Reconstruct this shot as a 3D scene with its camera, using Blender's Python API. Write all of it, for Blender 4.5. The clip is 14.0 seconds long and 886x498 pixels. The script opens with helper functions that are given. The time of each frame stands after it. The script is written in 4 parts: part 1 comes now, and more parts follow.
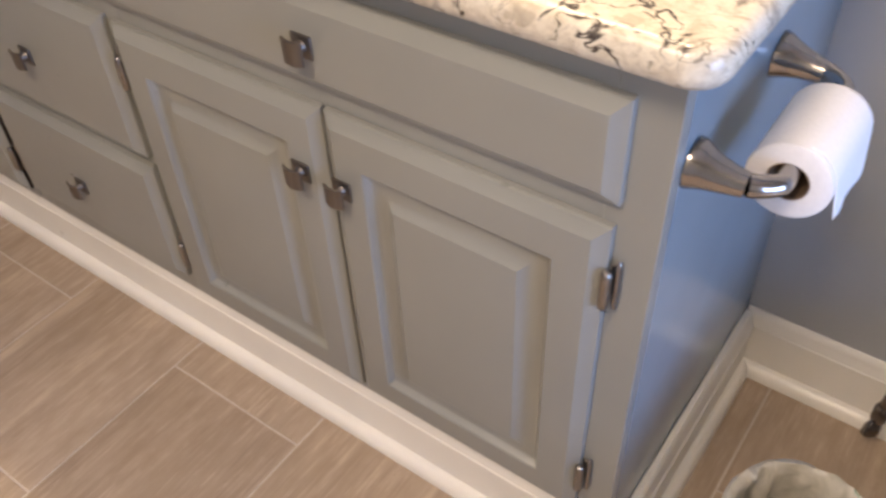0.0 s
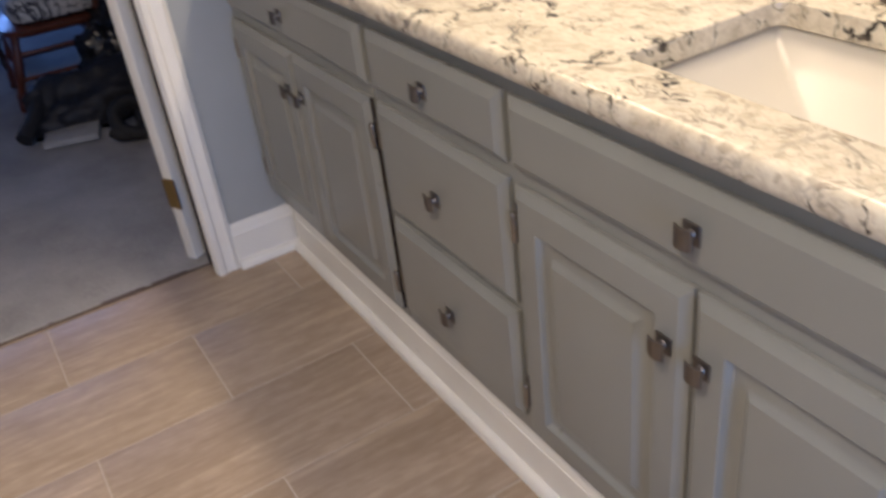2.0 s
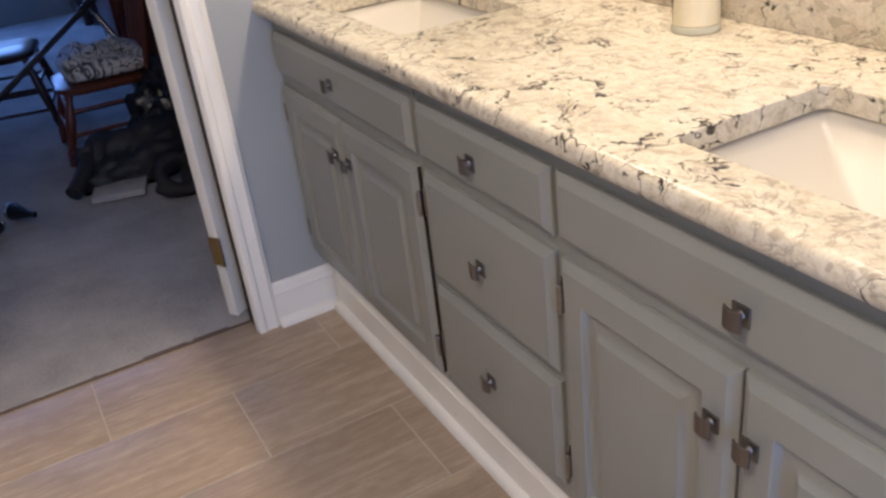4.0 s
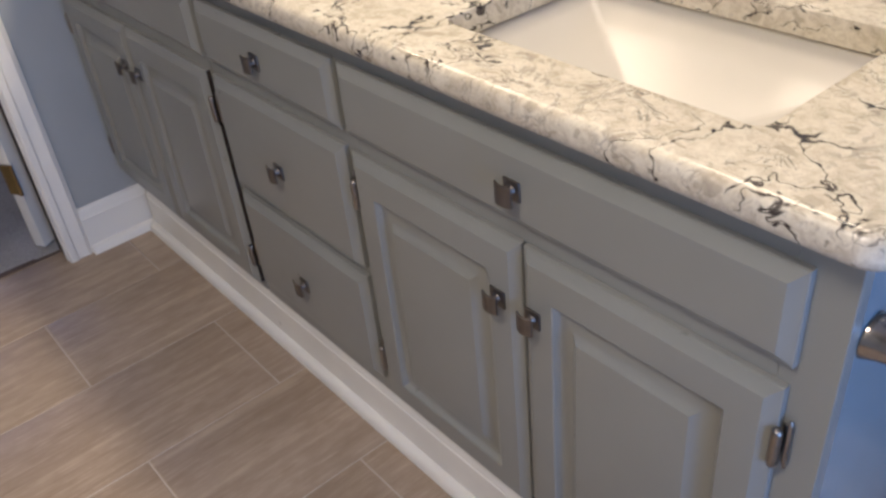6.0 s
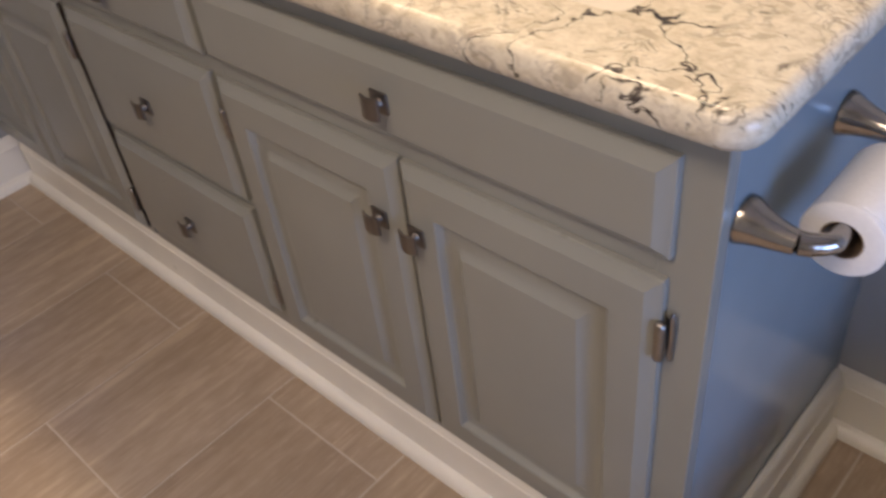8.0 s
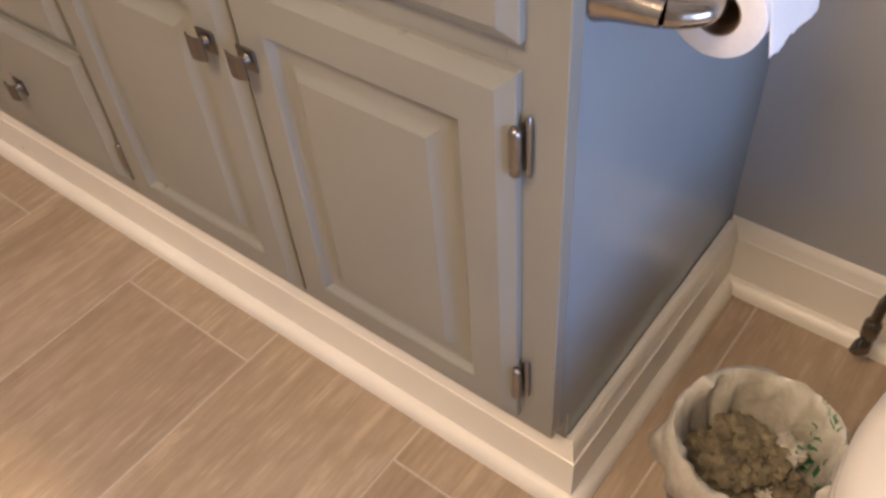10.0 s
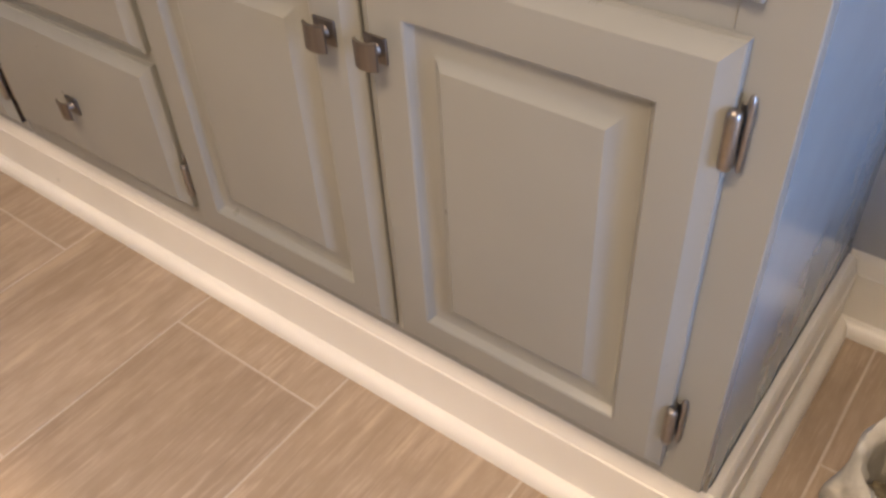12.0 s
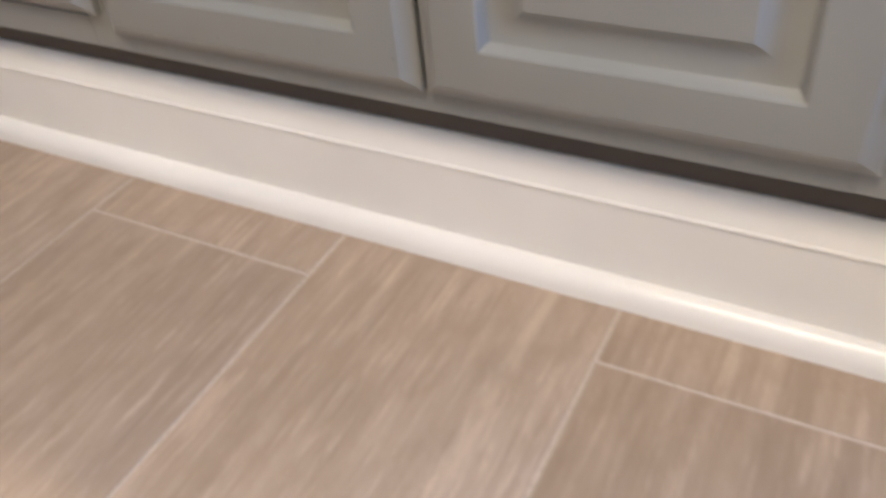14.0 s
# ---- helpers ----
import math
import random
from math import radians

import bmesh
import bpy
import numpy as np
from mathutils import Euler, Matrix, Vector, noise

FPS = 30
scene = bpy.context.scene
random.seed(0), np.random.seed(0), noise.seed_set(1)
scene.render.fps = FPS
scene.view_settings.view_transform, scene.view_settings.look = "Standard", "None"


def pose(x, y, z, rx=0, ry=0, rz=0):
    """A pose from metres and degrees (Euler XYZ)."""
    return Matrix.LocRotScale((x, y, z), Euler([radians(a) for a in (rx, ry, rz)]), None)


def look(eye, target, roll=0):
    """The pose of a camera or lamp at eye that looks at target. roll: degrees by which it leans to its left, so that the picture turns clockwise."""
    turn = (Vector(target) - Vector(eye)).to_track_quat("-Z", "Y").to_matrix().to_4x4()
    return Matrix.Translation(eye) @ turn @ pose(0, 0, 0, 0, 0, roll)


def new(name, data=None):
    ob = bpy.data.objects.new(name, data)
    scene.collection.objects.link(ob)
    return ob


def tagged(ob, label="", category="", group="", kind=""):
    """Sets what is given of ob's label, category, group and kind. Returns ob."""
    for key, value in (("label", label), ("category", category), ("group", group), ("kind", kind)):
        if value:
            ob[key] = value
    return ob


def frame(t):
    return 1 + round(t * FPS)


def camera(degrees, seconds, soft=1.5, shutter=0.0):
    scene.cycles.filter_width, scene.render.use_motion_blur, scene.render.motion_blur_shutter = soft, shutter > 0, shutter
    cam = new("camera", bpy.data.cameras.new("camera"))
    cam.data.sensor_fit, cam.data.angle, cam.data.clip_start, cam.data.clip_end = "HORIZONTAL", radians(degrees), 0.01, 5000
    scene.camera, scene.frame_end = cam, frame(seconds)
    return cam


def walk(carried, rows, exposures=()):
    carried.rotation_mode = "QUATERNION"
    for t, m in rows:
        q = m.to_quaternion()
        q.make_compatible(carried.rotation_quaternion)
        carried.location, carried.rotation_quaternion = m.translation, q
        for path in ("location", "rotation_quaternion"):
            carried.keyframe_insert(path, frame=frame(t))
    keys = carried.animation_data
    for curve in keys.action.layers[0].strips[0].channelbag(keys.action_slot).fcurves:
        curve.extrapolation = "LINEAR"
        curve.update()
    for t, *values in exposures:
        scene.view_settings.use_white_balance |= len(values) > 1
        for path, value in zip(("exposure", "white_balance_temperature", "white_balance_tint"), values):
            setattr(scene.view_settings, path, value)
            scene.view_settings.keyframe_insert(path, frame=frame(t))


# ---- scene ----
cam = camera(54.4, 14.0, soft=2.7, shutter=0.5)
PATH = [
    (0, (0.173, -0.538, 1.233), (-0.702, 0.605, -0.156), -2.8),
    (0.5, (0.21, -0.514, 1.231), (-0.642, 0.624, -0.176), -3.3),
    (1, (0.218, -0.544, 1.239), (-0.791, 0.494, -0.142), -5.2),
    (1.5, (0.189, -0.589, 1.263), (-1.099, 0.351, 0.056), -6.3),
    (2, (0.169, -0.62, 1.301), (-1.325, 0.178, 0.238), -7.4),
    (2.5, (0.162, -0.643, 1.325), (-1.413, 0.132, 0.366), -7.0),
    (2.7, (0.16, -0.648, 1.339), (-1.434, 0.129, 0.412), -6.9),
    (4.8, (0.186, -0.642, 1.338), (-1.341, 0.187, 0.346), -6.6),
    (5, (0.196, -0.63, 1.33), (-1.302, 0.231, 0.323), -6.3),
    (5.5, (0.21, -0.602, 1.315), (-1.176, 0.35, 0.233), -5.9),
    (6, (0.219, -0.58, 1.303), (-1.086, 0.404, 0.151), -6.2),
    (6.5, (0.222, -0.573, 1.296), (-1.07, 0.395, 0.115), -7.4),
    (7, (0.224, -0.564, 1.288), (-1.034, 0.415, 0.079), -7.5),
    (7.5, (0.226, -0.552, 1.276), (-0.986, 0.44, 0.032), -8.0),
    (8, (0.234, -0.528, 1.261), (-0.884, 0.507, -0.035), -7.6),
    (8.5, (0.247, -0.504, 1.247), (-0.768, 0.585, -0.089), -6.9),
    (9, (0.264, -0.474, 1.204), (-0.678, 0.616, -0.183), -5.9),
    (9.2, (0.272, -0.459, 1.175), (-0.654, 0.608, -0.241), -6.2),
    (11.3, (0.211, -0.459, 1.042), (-0.712, 0.548, -0.419), -3.7),
    (11.5, (0.185, -0.497, 1.031), (-0.786, 0.602, -0.329), -3.2),
    (12, (0.107, -0.516, 0.987), (-0.835, 0.631, -0.353), -3.7),
    (12.5, (0.049, -0.541, 0.928), (-0.698, 0.658, -0.487), -4.3),
    (13, (0.032, -0.575, 0.847), (-0.667, 0.58, -0.628), -7.0),
    (13.5, (-0.001, -0.579, 0.668), (-0.686, 0.62, -0.779), -5.3),
    (14, (-0.068, -0.538, 0.569), (-0.870, 0.769, -0.715), -6.5),
]
EXPOSURES = [
    (0.0, 0.65, 6500, 11), (0.7, 0.7, 6950, 12), (1.1, 0.68, 7050, 13), (1.5, 0.03, 6050, 10), (2.0, 0.2, 5850, 9), (2.5, 0.24, 5600, 9),
    (5.0, 0.18, 5850, 10), (5.5, 0.06, 5700, 10), (6.0, 0.04, 5550, 8), (7.0, -0.02, 5700, 8), (7.5, -0.02, 5950, 9), (8.0, 0.02, 6450, 12), (8.5, 0.06, 7000, 13), (9.0, 0.5, 7150, 15), (9.2, 0.52, 7700, 15),
    (11.5, 0.8, 7500, 12), (12.5, 0.88, 6550, 11), (13.0, 0.84, 6050, 8), (13.5, 0.88, 5800, 6), (14.0, 0.87, 5750, 6),
]
walk(cam, [(t, look(eye, target, roll)) for t, eye, target, roll in PATH], EXPOSURES)

# ---- plan (metres) ----
FRAME_Y = 0.0185          # face frame; door and drawer faces stand at y = 0
SIDE_X = -0.008          # outer side of the vanity
WALL_L = -1.985          # wall with the doorway
WALL_B = 0.540           # wall behind the vanity
WALL_R = 1.55
WALL_F = -1.75
CEIL = 2.44
COUNTER_Z = 0.912
COUNTER_B = 0.878
BASE_H = 0.1365
DOOR_Y0, DOOR_Y1, DOOR_H = -0.975, -0.190, 2.03   # doorway to the bedroom
SILL_X = -2.055          # carpet begins
BED_X, BED_Y0, BED_Y1 = -7.6, -2.6, 1.6

# ---- world and lights ----
world = bpy.data.worlds.new("world")
scene.world = world
world.use_nodes = True
wn = world.node_tree
sky = wn.nodes.new("ShaderNodeTexSky")
sky.sky_type = "NISHITA"
sky.sun_disc = False
sky.sun_elevation, sky.sun_rotation = radians(38), radians(60)
wn.links.new(sky.outputs[0], wn.nodes["Background"].inputs[0])
wn.nodes["Background"].inputs[1].default_value = 0.1


def area(name, m, w, h, power, colour, spread=180):
    data = bpy.data.lights.new(name, "AREA")
    data.shape, data.size, data.size_y = "RECTANGLE", w, h
    data.energy, data.color, data.spread = power, colour, radians(spread)
    ob = new(name, data)
    ob.matrix_world = m
    return ob


# warm vanity bars over the two basins
for bx in (-0.55, -1.5):
    area("vanity_light", look((bx, 0.40, 1.98), (bx, -0.30, 0.0)), 0.62, 0.12, 9.5, (1.0, 0.755, 0.505))
# daylight in the window opening beside the toilet
area("window_light", look((WALL_R - 0.06, -0.34, 0.88), (0.0, 0.0, 0.72)), 0.85, 0.72, 18.5, (0.31, 0.50, 1.0))
# daylight in the bedroom's window
area("bedroom_window_light", look((BED_X + 0.06, -0.90, 1.40), (-3.6, -0.6, 0.0)), 1.5, 1.2, 30.0, (0.20, 0.38, 1.0))
# the ceiling light of the bathroom
area("ceiling_light", look((-0.10, -1.22, CEIL - 0.03), (-0.10, -1.22, 0.0)), 0.8, 0.6, 32.0, (1.0, 0.775, 0.59))


# ---- materials ----
def mat(name, rough=0.5, metal=0.0, spec=0.5):
    m = bpy.data.materials.new(name)
    m.use_nodes = True
    b = m.node_tree.nodes["Principled BSDF"]
    b.inputs["Roughness"].default_value = rough
    b.inputs["Metallic"].default_value = metal
    b.inputs["Specular IOR Level"].default_value = spec
    return m, m.node_tree, b


def node(nt, kind, **inputs):
    n = nt.nodes.new("ShaderNode" + kind)
    for key, v in inputs.items():
        n.inputs[key.replace("_", " ")].default_value = v
    return n


def mapping(nt, scale=(1, 1, 1), rnd=0.0):
    tc = nt.nodes.new("ShaderNodeTexCoord")
    mp = nt.nodes.new("ShaderNodeMapping")
    mp.inputs["Scale"].default_value = scale
    nt.links.new(tc.outputs["Object"], mp.inputs["Vector"])
    if rnd:
        oi = nt.nodes.new("ShaderNodeObjectInfo")
        mu = node(nt, "Math")
        mu.operation = "MULTIPLY"
        mu.inputs[1].default_value = rnd
        nt.links.new(oi.outputs["Random"], mu.inputs[0])
        nt.links.new(mu.outputs[0], mp.inputs["Location"])
    return mp.outputs[0]


def noise_tex(nt, vec, scale, detail=4, rough=0.55, dist=0.0):
    n = node(nt, "TexNoise", Scale=scale, Detail=detail, Roughness=rough, Distortion=dist)
    nt.links.new(vec, n.inputs["Vector"])
    return n.outputs["Fac"]


def ramp(nt, fac, stops):
    r = nt.nodes.new("ShaderNodeValToRGB")
    e = r.color_ramp.elements
    while len(e) < len(stops):
        e.new(0.5)
    for el, (p, c) in zip(e, stops):
        el.position, el.color = p, (*c, 1)
    nt.links.new(fac, r.inputs[0])
    return r.outputs[0]


def math_node(nt, op, a, b=None):
    n = nt.nodes.new("ShaderNodeMath")
    n.operation = op
    for i, v in enumerate((a, b)):
        if v is None:
            continue
        if isinstance(v, (int, float)):
            n.inputs[i].default_value = v
        else:
            nt.links.new(v, n.inputs[i])
    return n.outputs[0]


def mix(nt, fac, a, b, blend="MIX"):
    n = nt.nodes.new("ShaderNodeMix")
    n.data_type, n.blend_type = "RGBA", blend
    for i, v in ((0, fac), (6, a), (7, b)):
        if isinstance(v, (int, float)):
            n.inputs[i].default_value = v
        elif isinstance(v, tuple):
            n.inputs[i].default_value = (*v, 1)
        else:
            nt.links.new(v, n.inputs[i])
    return n.outputs[2]


def bump(nt, b, height, strength=0.1, dist=0.002):
    n = nt.nodes.new("ShaderNodeBump")
    n.inputs["Strength"].default_value, n.inputs["Distance"].default_value = strength, dist
    nt.links.new(height, n.inputs["Height"])
    nt.links.new(n.outputs[0], b.inputs["Normal"])


def painted(name, colour, rough, grain=60.0, strength=0.12, spec=0.5):
    m, nt, b = mat(name, rough, spec=spec)
    v = mapping(nt)
    big = noise_tex(nt, v, 3.0, 3)
    lo = tuple(c * 0.93 for c in colour)
    hi = tuple(min(1, c * 1.05) for c in colour)
    nt.links.new(ramp(nt, big, [(0.3, lo), (0.7, hi)]), b.inputs["Base Color"])
    fine = noise_tex(nt, v, grain, 5)
    nt.links.new(math_node(nt, "MULTIPLY_ADD", fine, 0.12), b.inputs["Roughness"])
    b.inputs["Roughness"].links[0].from_node.inputs[2].default_value = rough - 0.06
    bump(nt, b, fine, strength, 0.0015)
    return m


PAINT = painted("greige_cabinet_paint", (0.250, 0.253, 0.229), 0.30, 45, 0.10)
# cabinet paint again, with the window's blue daylight mixed into its colour
BLUE_LIT_PAINT = painted("blue_lit_cabinet_paint", (0.225, 0.283, 0.322), 0.2, 14, 0.03)
# one grey wall paint twice: WALL is lighter and bluer for daylight on it
WALL = painted("daylit_wall_paint", (0.41, 0.43, 0.445), 0.25, 120, 0.22)
WALL_LEFT = painted("wall_paint_away_from_window", (0.36, 0.38, 0.378), 0.42, 120, 0.22)
TRIM = painted("white_trim_paint", (0.82, 0.80, 0.73), 0.30, 25, 0.06)
CEILING = painted("white_ceiling_paint", (0.78, 0.76, 0.73), 0.8, 150, 0.2)
# dark inside colour, which also paints the shade on the toe kick
INSIDE = painted("dark_inside_and_toe_shade", (0.10, 0.085, 0.07), 0.7)


def quartz():
    m, nt, b = mat("veined_quartz", 0.26)
    v = mapping(nt)
    warp = node(nt, "TexNoise", Scale=6.5, Detail=4.0, Roughness=0.6)
    nt.links.new(v, warp.inputs["Vector"])
    sub = nt.nodes.new("ShaderNodeVectorMath")
    sub.operation = "MULTIPLY_ADD"
    nt.links.new(warp.outputs["Color"], sub.inputs[0])
    sub.inputs[1].default_value = (0.20, 0.20, 0.20)
    nt.links.new(v, sub.inputs[2])
    w = sub.outputs[0]

    def strand(scale, centre, width, dark, detail=4, vec=w):
        """Lines where a noise crosses a level: 1 in the line, 0 beside it."""
        n = noise_tex(nt, vec, scale, detail, 0.55, 0.9)
        d = math_node(nt, "ABSOLUTE", math_node(nt, "SUBTRACT", n, centre))
        return ramp(nt, d, [(0.0, (dark, dark, dark)), (width * 0.45, (dark * 0.9, dark * 0.9, dark * 0.9)), (width, (0, 0, 0))])

    def gate(scale, lo, hi, seed):
        n = noise_tex(nt, mapping(nt, (1, 1, 1.0 + seed)), scale, 2, 0.5, 0.4)
        return ramp(nt, n, [(lo, (0, 0, 0)), (hi, (1, 1, 1))])

    # long black strands, thick in a few blots
    vein = mix(nt, 1.0, strand(5.2, 0.50, 0.0085, 1.0), gate(7.0, 0.465, 0.50, 0.13), "MULTIPLY")
    blot = mix(nt, 1.0, strand(5.2, 0.50, 0.0145, 1.0), gate(19.0, 0.56, 0.60, 0.31), "MULTIPLY")
    # short dark dashes strewn over the slab
    dash = mix(nt, 1.0, strand(13.0, 0.49, 0.011, 0.7, 3), gate(22.0, 0.545, 0.585, 0.47), "MULTIPLY")
    # soft grey-brown threads in bundles
    thread = mix(nt, 1.0, strand(11.0, 0.52, 0.022, 0.6, 6), gate(6.0, 0.47, 0.56, 0.71), "MULTIPLY")
    # cream ground of small grains in faint clumps, tan pebbles and specks
    cloud = ramp(nt, noise_tex(nt, w, 22.0, 7, 0.7, 0.7), [(0.32, (0.41, 0.355, 0.25)), (0.42, (0.55, 0.49, 0.37)), (0.50, (0.64, 0.585, 0.455)), (0.64, (0.70, 0.645, 0.515))])
    grain = ramp(nt, noise_tex(nt, v, 75.0, 5, 0.72, 0.5), [(0.40, (0.43, 0.365, 0.26)), (0.50, (0.64, 0.58, 0.45)), (0.60, (0.76, 0.71, 0.58))])
    base = mix(nt, 0.42, cloud, grain)
    peb = ramp(nt, noise_tex(nt, mapping(nt, (1.0, 1.7, 1.4)), 26.0, 2, 0.5, 0.5), [(0.625, (0, 0, 0)), (0.655, (0.75, 0.75, 0.75))])
    base = mix(nt, peb, base, (0.42, 0.36, 0.265))
    fleck = ramp(nt, noise_tex(nt, v, 150.0, 4, 0.7), [(0.57, (0, 0, 0)), (0.66, (0.5, 0.5, 0.5))])
    base = mix(nt, fleck, base, (0.36, 0.31, 0.245))
    c = mix(nt, thread, base, (0.27, 0.23, 0.19))
    c = mix(nt, dash, c, (0.12, 0.098, 0.08))
    c = mix(nt, vein, c, (0.040, 0.030, 0.026))
    c = mix(nt, blot, c, (0.022, 0.018, 0.017))
    nt.links.new(c, b.inputs["Base Color"])
    b.inputs["Coat Weight"].default_value = 0.04
    return m


def tile_mat():
    m, nt, b = mat("wood_look_porcelain", 0.42)
    v = mapping(nt, (1, 0.065, 1), 7.3)
    v2 = mapping(nt, (1, 0.25, 1), 3.1)
    streak = noise_tex(nt, v, 46.0, 7, 0.66, 0.25)
    broad = noise_tex(nt, v, 9.0, 3, 0.5, 0.3)
    patch = noise_tex(nt, v2, 5.0, 3)
    c = ramp(nt, streak, [(0.30, (0.25, 0.192, 0.142)), (0.50, (0.38, 0.303, 0.234)), (0.70, (0.54, 0.448, 0.358))])
    c2 = ramp(nt, broad, [(0.30, (0.32, 0.252, 0.19)), (0.70, (0.465, 0.38, 0.30))])
    c = mix(nt, 0.52, c, c2)
    fine = noise_tex(nt, v, 150.0, 4, 0.7, 0.1)
    c = mix(nt, ramp(nt, fine, [(0.52, (0, 0, 0)), (0.68, (0.58, 0.58, 0.58))]), c, (0.61, 0.50, 0.405))
    pore = noise_tex(nt, mapping(nt, (1, 0.05, 1), 9.1), 130.0, 4, 0.65)
    c = mix(nt, ramp(nt, pore, [(0.56, (0, 0, 0)), (0.68, (0.46, 0.46, 0.46))]), c, (0.24, 0.185, 0.145))
    c = mix(nt, ramp(nt, patch, [(0.35, (0.0, 0.0, 0.0)), (0.75, (0.45, 0.45, 0.45))]), c, (0.43, 0.355, 0.275))
    pale = noise_tex(nt, mapping(nt, (1, 0.028, 1), 4.4), 30.0, 2, 0.5, 0.15)
    c = mix(nt, ramp(nt, pale, [(0.60, (0, 0, 0)), (0.68, (0.40, 0.40, 0.40))]), c, (0.60, 0.50, 0.39))
    mott = noise_tex(nt, mapping(nt, (1, 0.4, 1), 5.0), 38.0, 5, 0.65)
    c = mix(nt, ramp(nt, mott, [(0.42, (0, 0, 0)), (0.66, (0.5, 0.5, 0.5))]), c, (0.30, 0.232, 0.168))
    oi = nt.nodes.new("ShaderNodeObjectInfo")
    tone = ramp(nt, oi.outputs["Random"], [(0.0, (0.925, 0.888, 0.82)), (1.0, (1.075, 1.052, 0.98))])
    c = mix(nt, 1.0, c, tone, "MULTIPLY")
    nt.links.new(c, b.inputs["Base Color"])
    nt.links.new(ramp(nt, streak, [(0.3, (0.50, 0.50, 0.50)), (0.7, (0.38, 0.38, 0.38))]), b.inputs["Roughness"])
    bump(nt, b, streak, 0.12, 0.001)
    return m


def plain(name, colour, rough=0.5, metal=0.0, grain=80.0, vary=0.12, strength=0.1, aniso=None):
    m, nt, b = mat(name, rough, metal)
    v = mapping(nt, aniso or (1, 1, 1))
    n = noise_tex(nt, v, grain, 4)
    nt.links.new(ramp(nt, n, [(0.3, tuple(c * (1 - vary) for c in colour)), (0.7, tuple(min(1, c * (1 + vary)) for c in colour))]), b.inputs["Base Color"])
    bump(nt, b, n, strength, 0.001)
    return m


QUARTZ = quartz()
TILE = tile_mat()
GROUT = plain("pale_grout", (0.52, 0.45, 0.375), 0.85, grain=200)
NICKEL = plain("brushed_nickel", (0.20, 0.18, 0.16), 0.48, 1.0, 220, 0.10, 0.05, (1, 1, 0.06))
NICKEL_BRIGHT = plain("polished_nickel", (0.52, 0.49, 0.46), 0.15, 1.0, 90, 0.08, 0.03)
NICKEL_DARK = plain("satin_nickel", (0.38, 0.35, 0.32), 0.2, 1.0, 160, 0.08, 0.03)
HINGE_METAL = plain("satin_hinge_metal", (0.29, 0.27, 0.25), 0.33, 1.0, 160, 0.1, 0.05)
BRASS = plain("dull_brass", (0.36, 0.25, 0.10), 0.38, 1.0, 90)
DARK_METAL = plain("dark_chrome", (0.27, 0.245, 0.23), 0.2, 1.0, 90)
CERAMIC = plain("white_ceramic", (0.60, 0.57, 0.50), 0.24, 0, 4, 0.02, 0.0)
PAPER = plain("white_paper", (0.72, 0.71, 0.69), 0.9, 0, 260, 0.03, 0.25)
GREY_CARD = plain("pale_grey_card", (0.36, 0.35, 0.33), 0.7, 0, 30)
CARD = plain("brown_card_core", (0.16, 0.105, 0.065), 0.9)
CAN_GREY = plain("grey_plastic", (0.125, 0.12, 0.115), 0.42, 0, 150, 0.06)
SCRAP = plain("brown_olive_scrap", (0.15, 0.125, 0.075), 0.75, 0, 60, 0.6, 0.4)
JAR_BASE = plain("pale_glass_base", (0.56, 0.55, 0.42), 0.08, 0, 30, 0.06, 0.0)
WAX = plain("cream_wax", (0.86, 0.76, 0.55), 0.45, 0, 20, 0.04)
RED_WOOD = plain("red_brown_wood", (0.11, 0.032, 0.016), 0.32, 0, 40, 0.35, 0.05, (1, 1, 0.15))
DARK_WOOD = plain("dark_wood", (0.035, 0.018, 0.013), 0.28, 0, 40, 0.35, 0.05, (1, 1, 0.15))
BROWN_STRIP = plain("brown_strip", (0.12, 0.085, 0.06), 0.6)
# near-black colour for strips that stand in for shaded gaps
GAP_SHADE = plain("dark_gap_shade", (0.022, 0.016, 0.013), 0.9)
BLACK_PLASTIC = plain("black_plastic", (0.012, 0.012, 0.014), 0.25, 0, 60)
GREY_PLASTIC = plain("dark_grey_plastic", (0.028, 0.028, 0.032), 0.4, 0, 60)
HOSE = plain("ribbed_grey_hose", (0.017, 0.016, 0.017), 0.7, 0, 60)
BLACK_CLOTH = plain("black_cloth", (0.014, 0.014, 0.018), 0.6, 0, 60, 0.3, 0.5)


def liner_mat():
    m, nt, b = mat("white_bin_liner", 0.32)
    v = mapping(nt)
    n = noise_tex(nt, v, 26, 4, 0.6, 1.2)
    c = ramp(nt, n, [(0.3, (0.38, 0.36, 0.29)), (0.7, (0.62, 0.595, 0.515))])
    # green printing on one side of the bag
    sep = nt.nodes.new("ShaderNodeSeparateXYZ")
    nt.links.new(v, sep.inputs[0])
    side = ramp(nt, sep.outputs[0], [(0.028, (0, 0, 0)), (0.034, (1, 1, 1))])
    blot = ramp(nt, noise_tex(nt, v, 95, 2, 0.4, 0.8), [(0.56, (0, 0, 0)), (0.59, (1, 1, 1))])
    gate = ramp(nt, noise_tex(nt, v, 15, 1), [(0.50, (0, 0, 0)), (0.54, (1, 1, 1))])
    ink = mix(nt, 1.0, mix(nt, 1.0, side, blot, "MULTIPLY"), gate, "MULTIPLY")
    nt.links.new(mix(nt, ink, c, (0.03, 0.17, 0.08)), b.inputs["Base Color"])
    bump(nt, b, n, 0.5, 0.005)
    return m


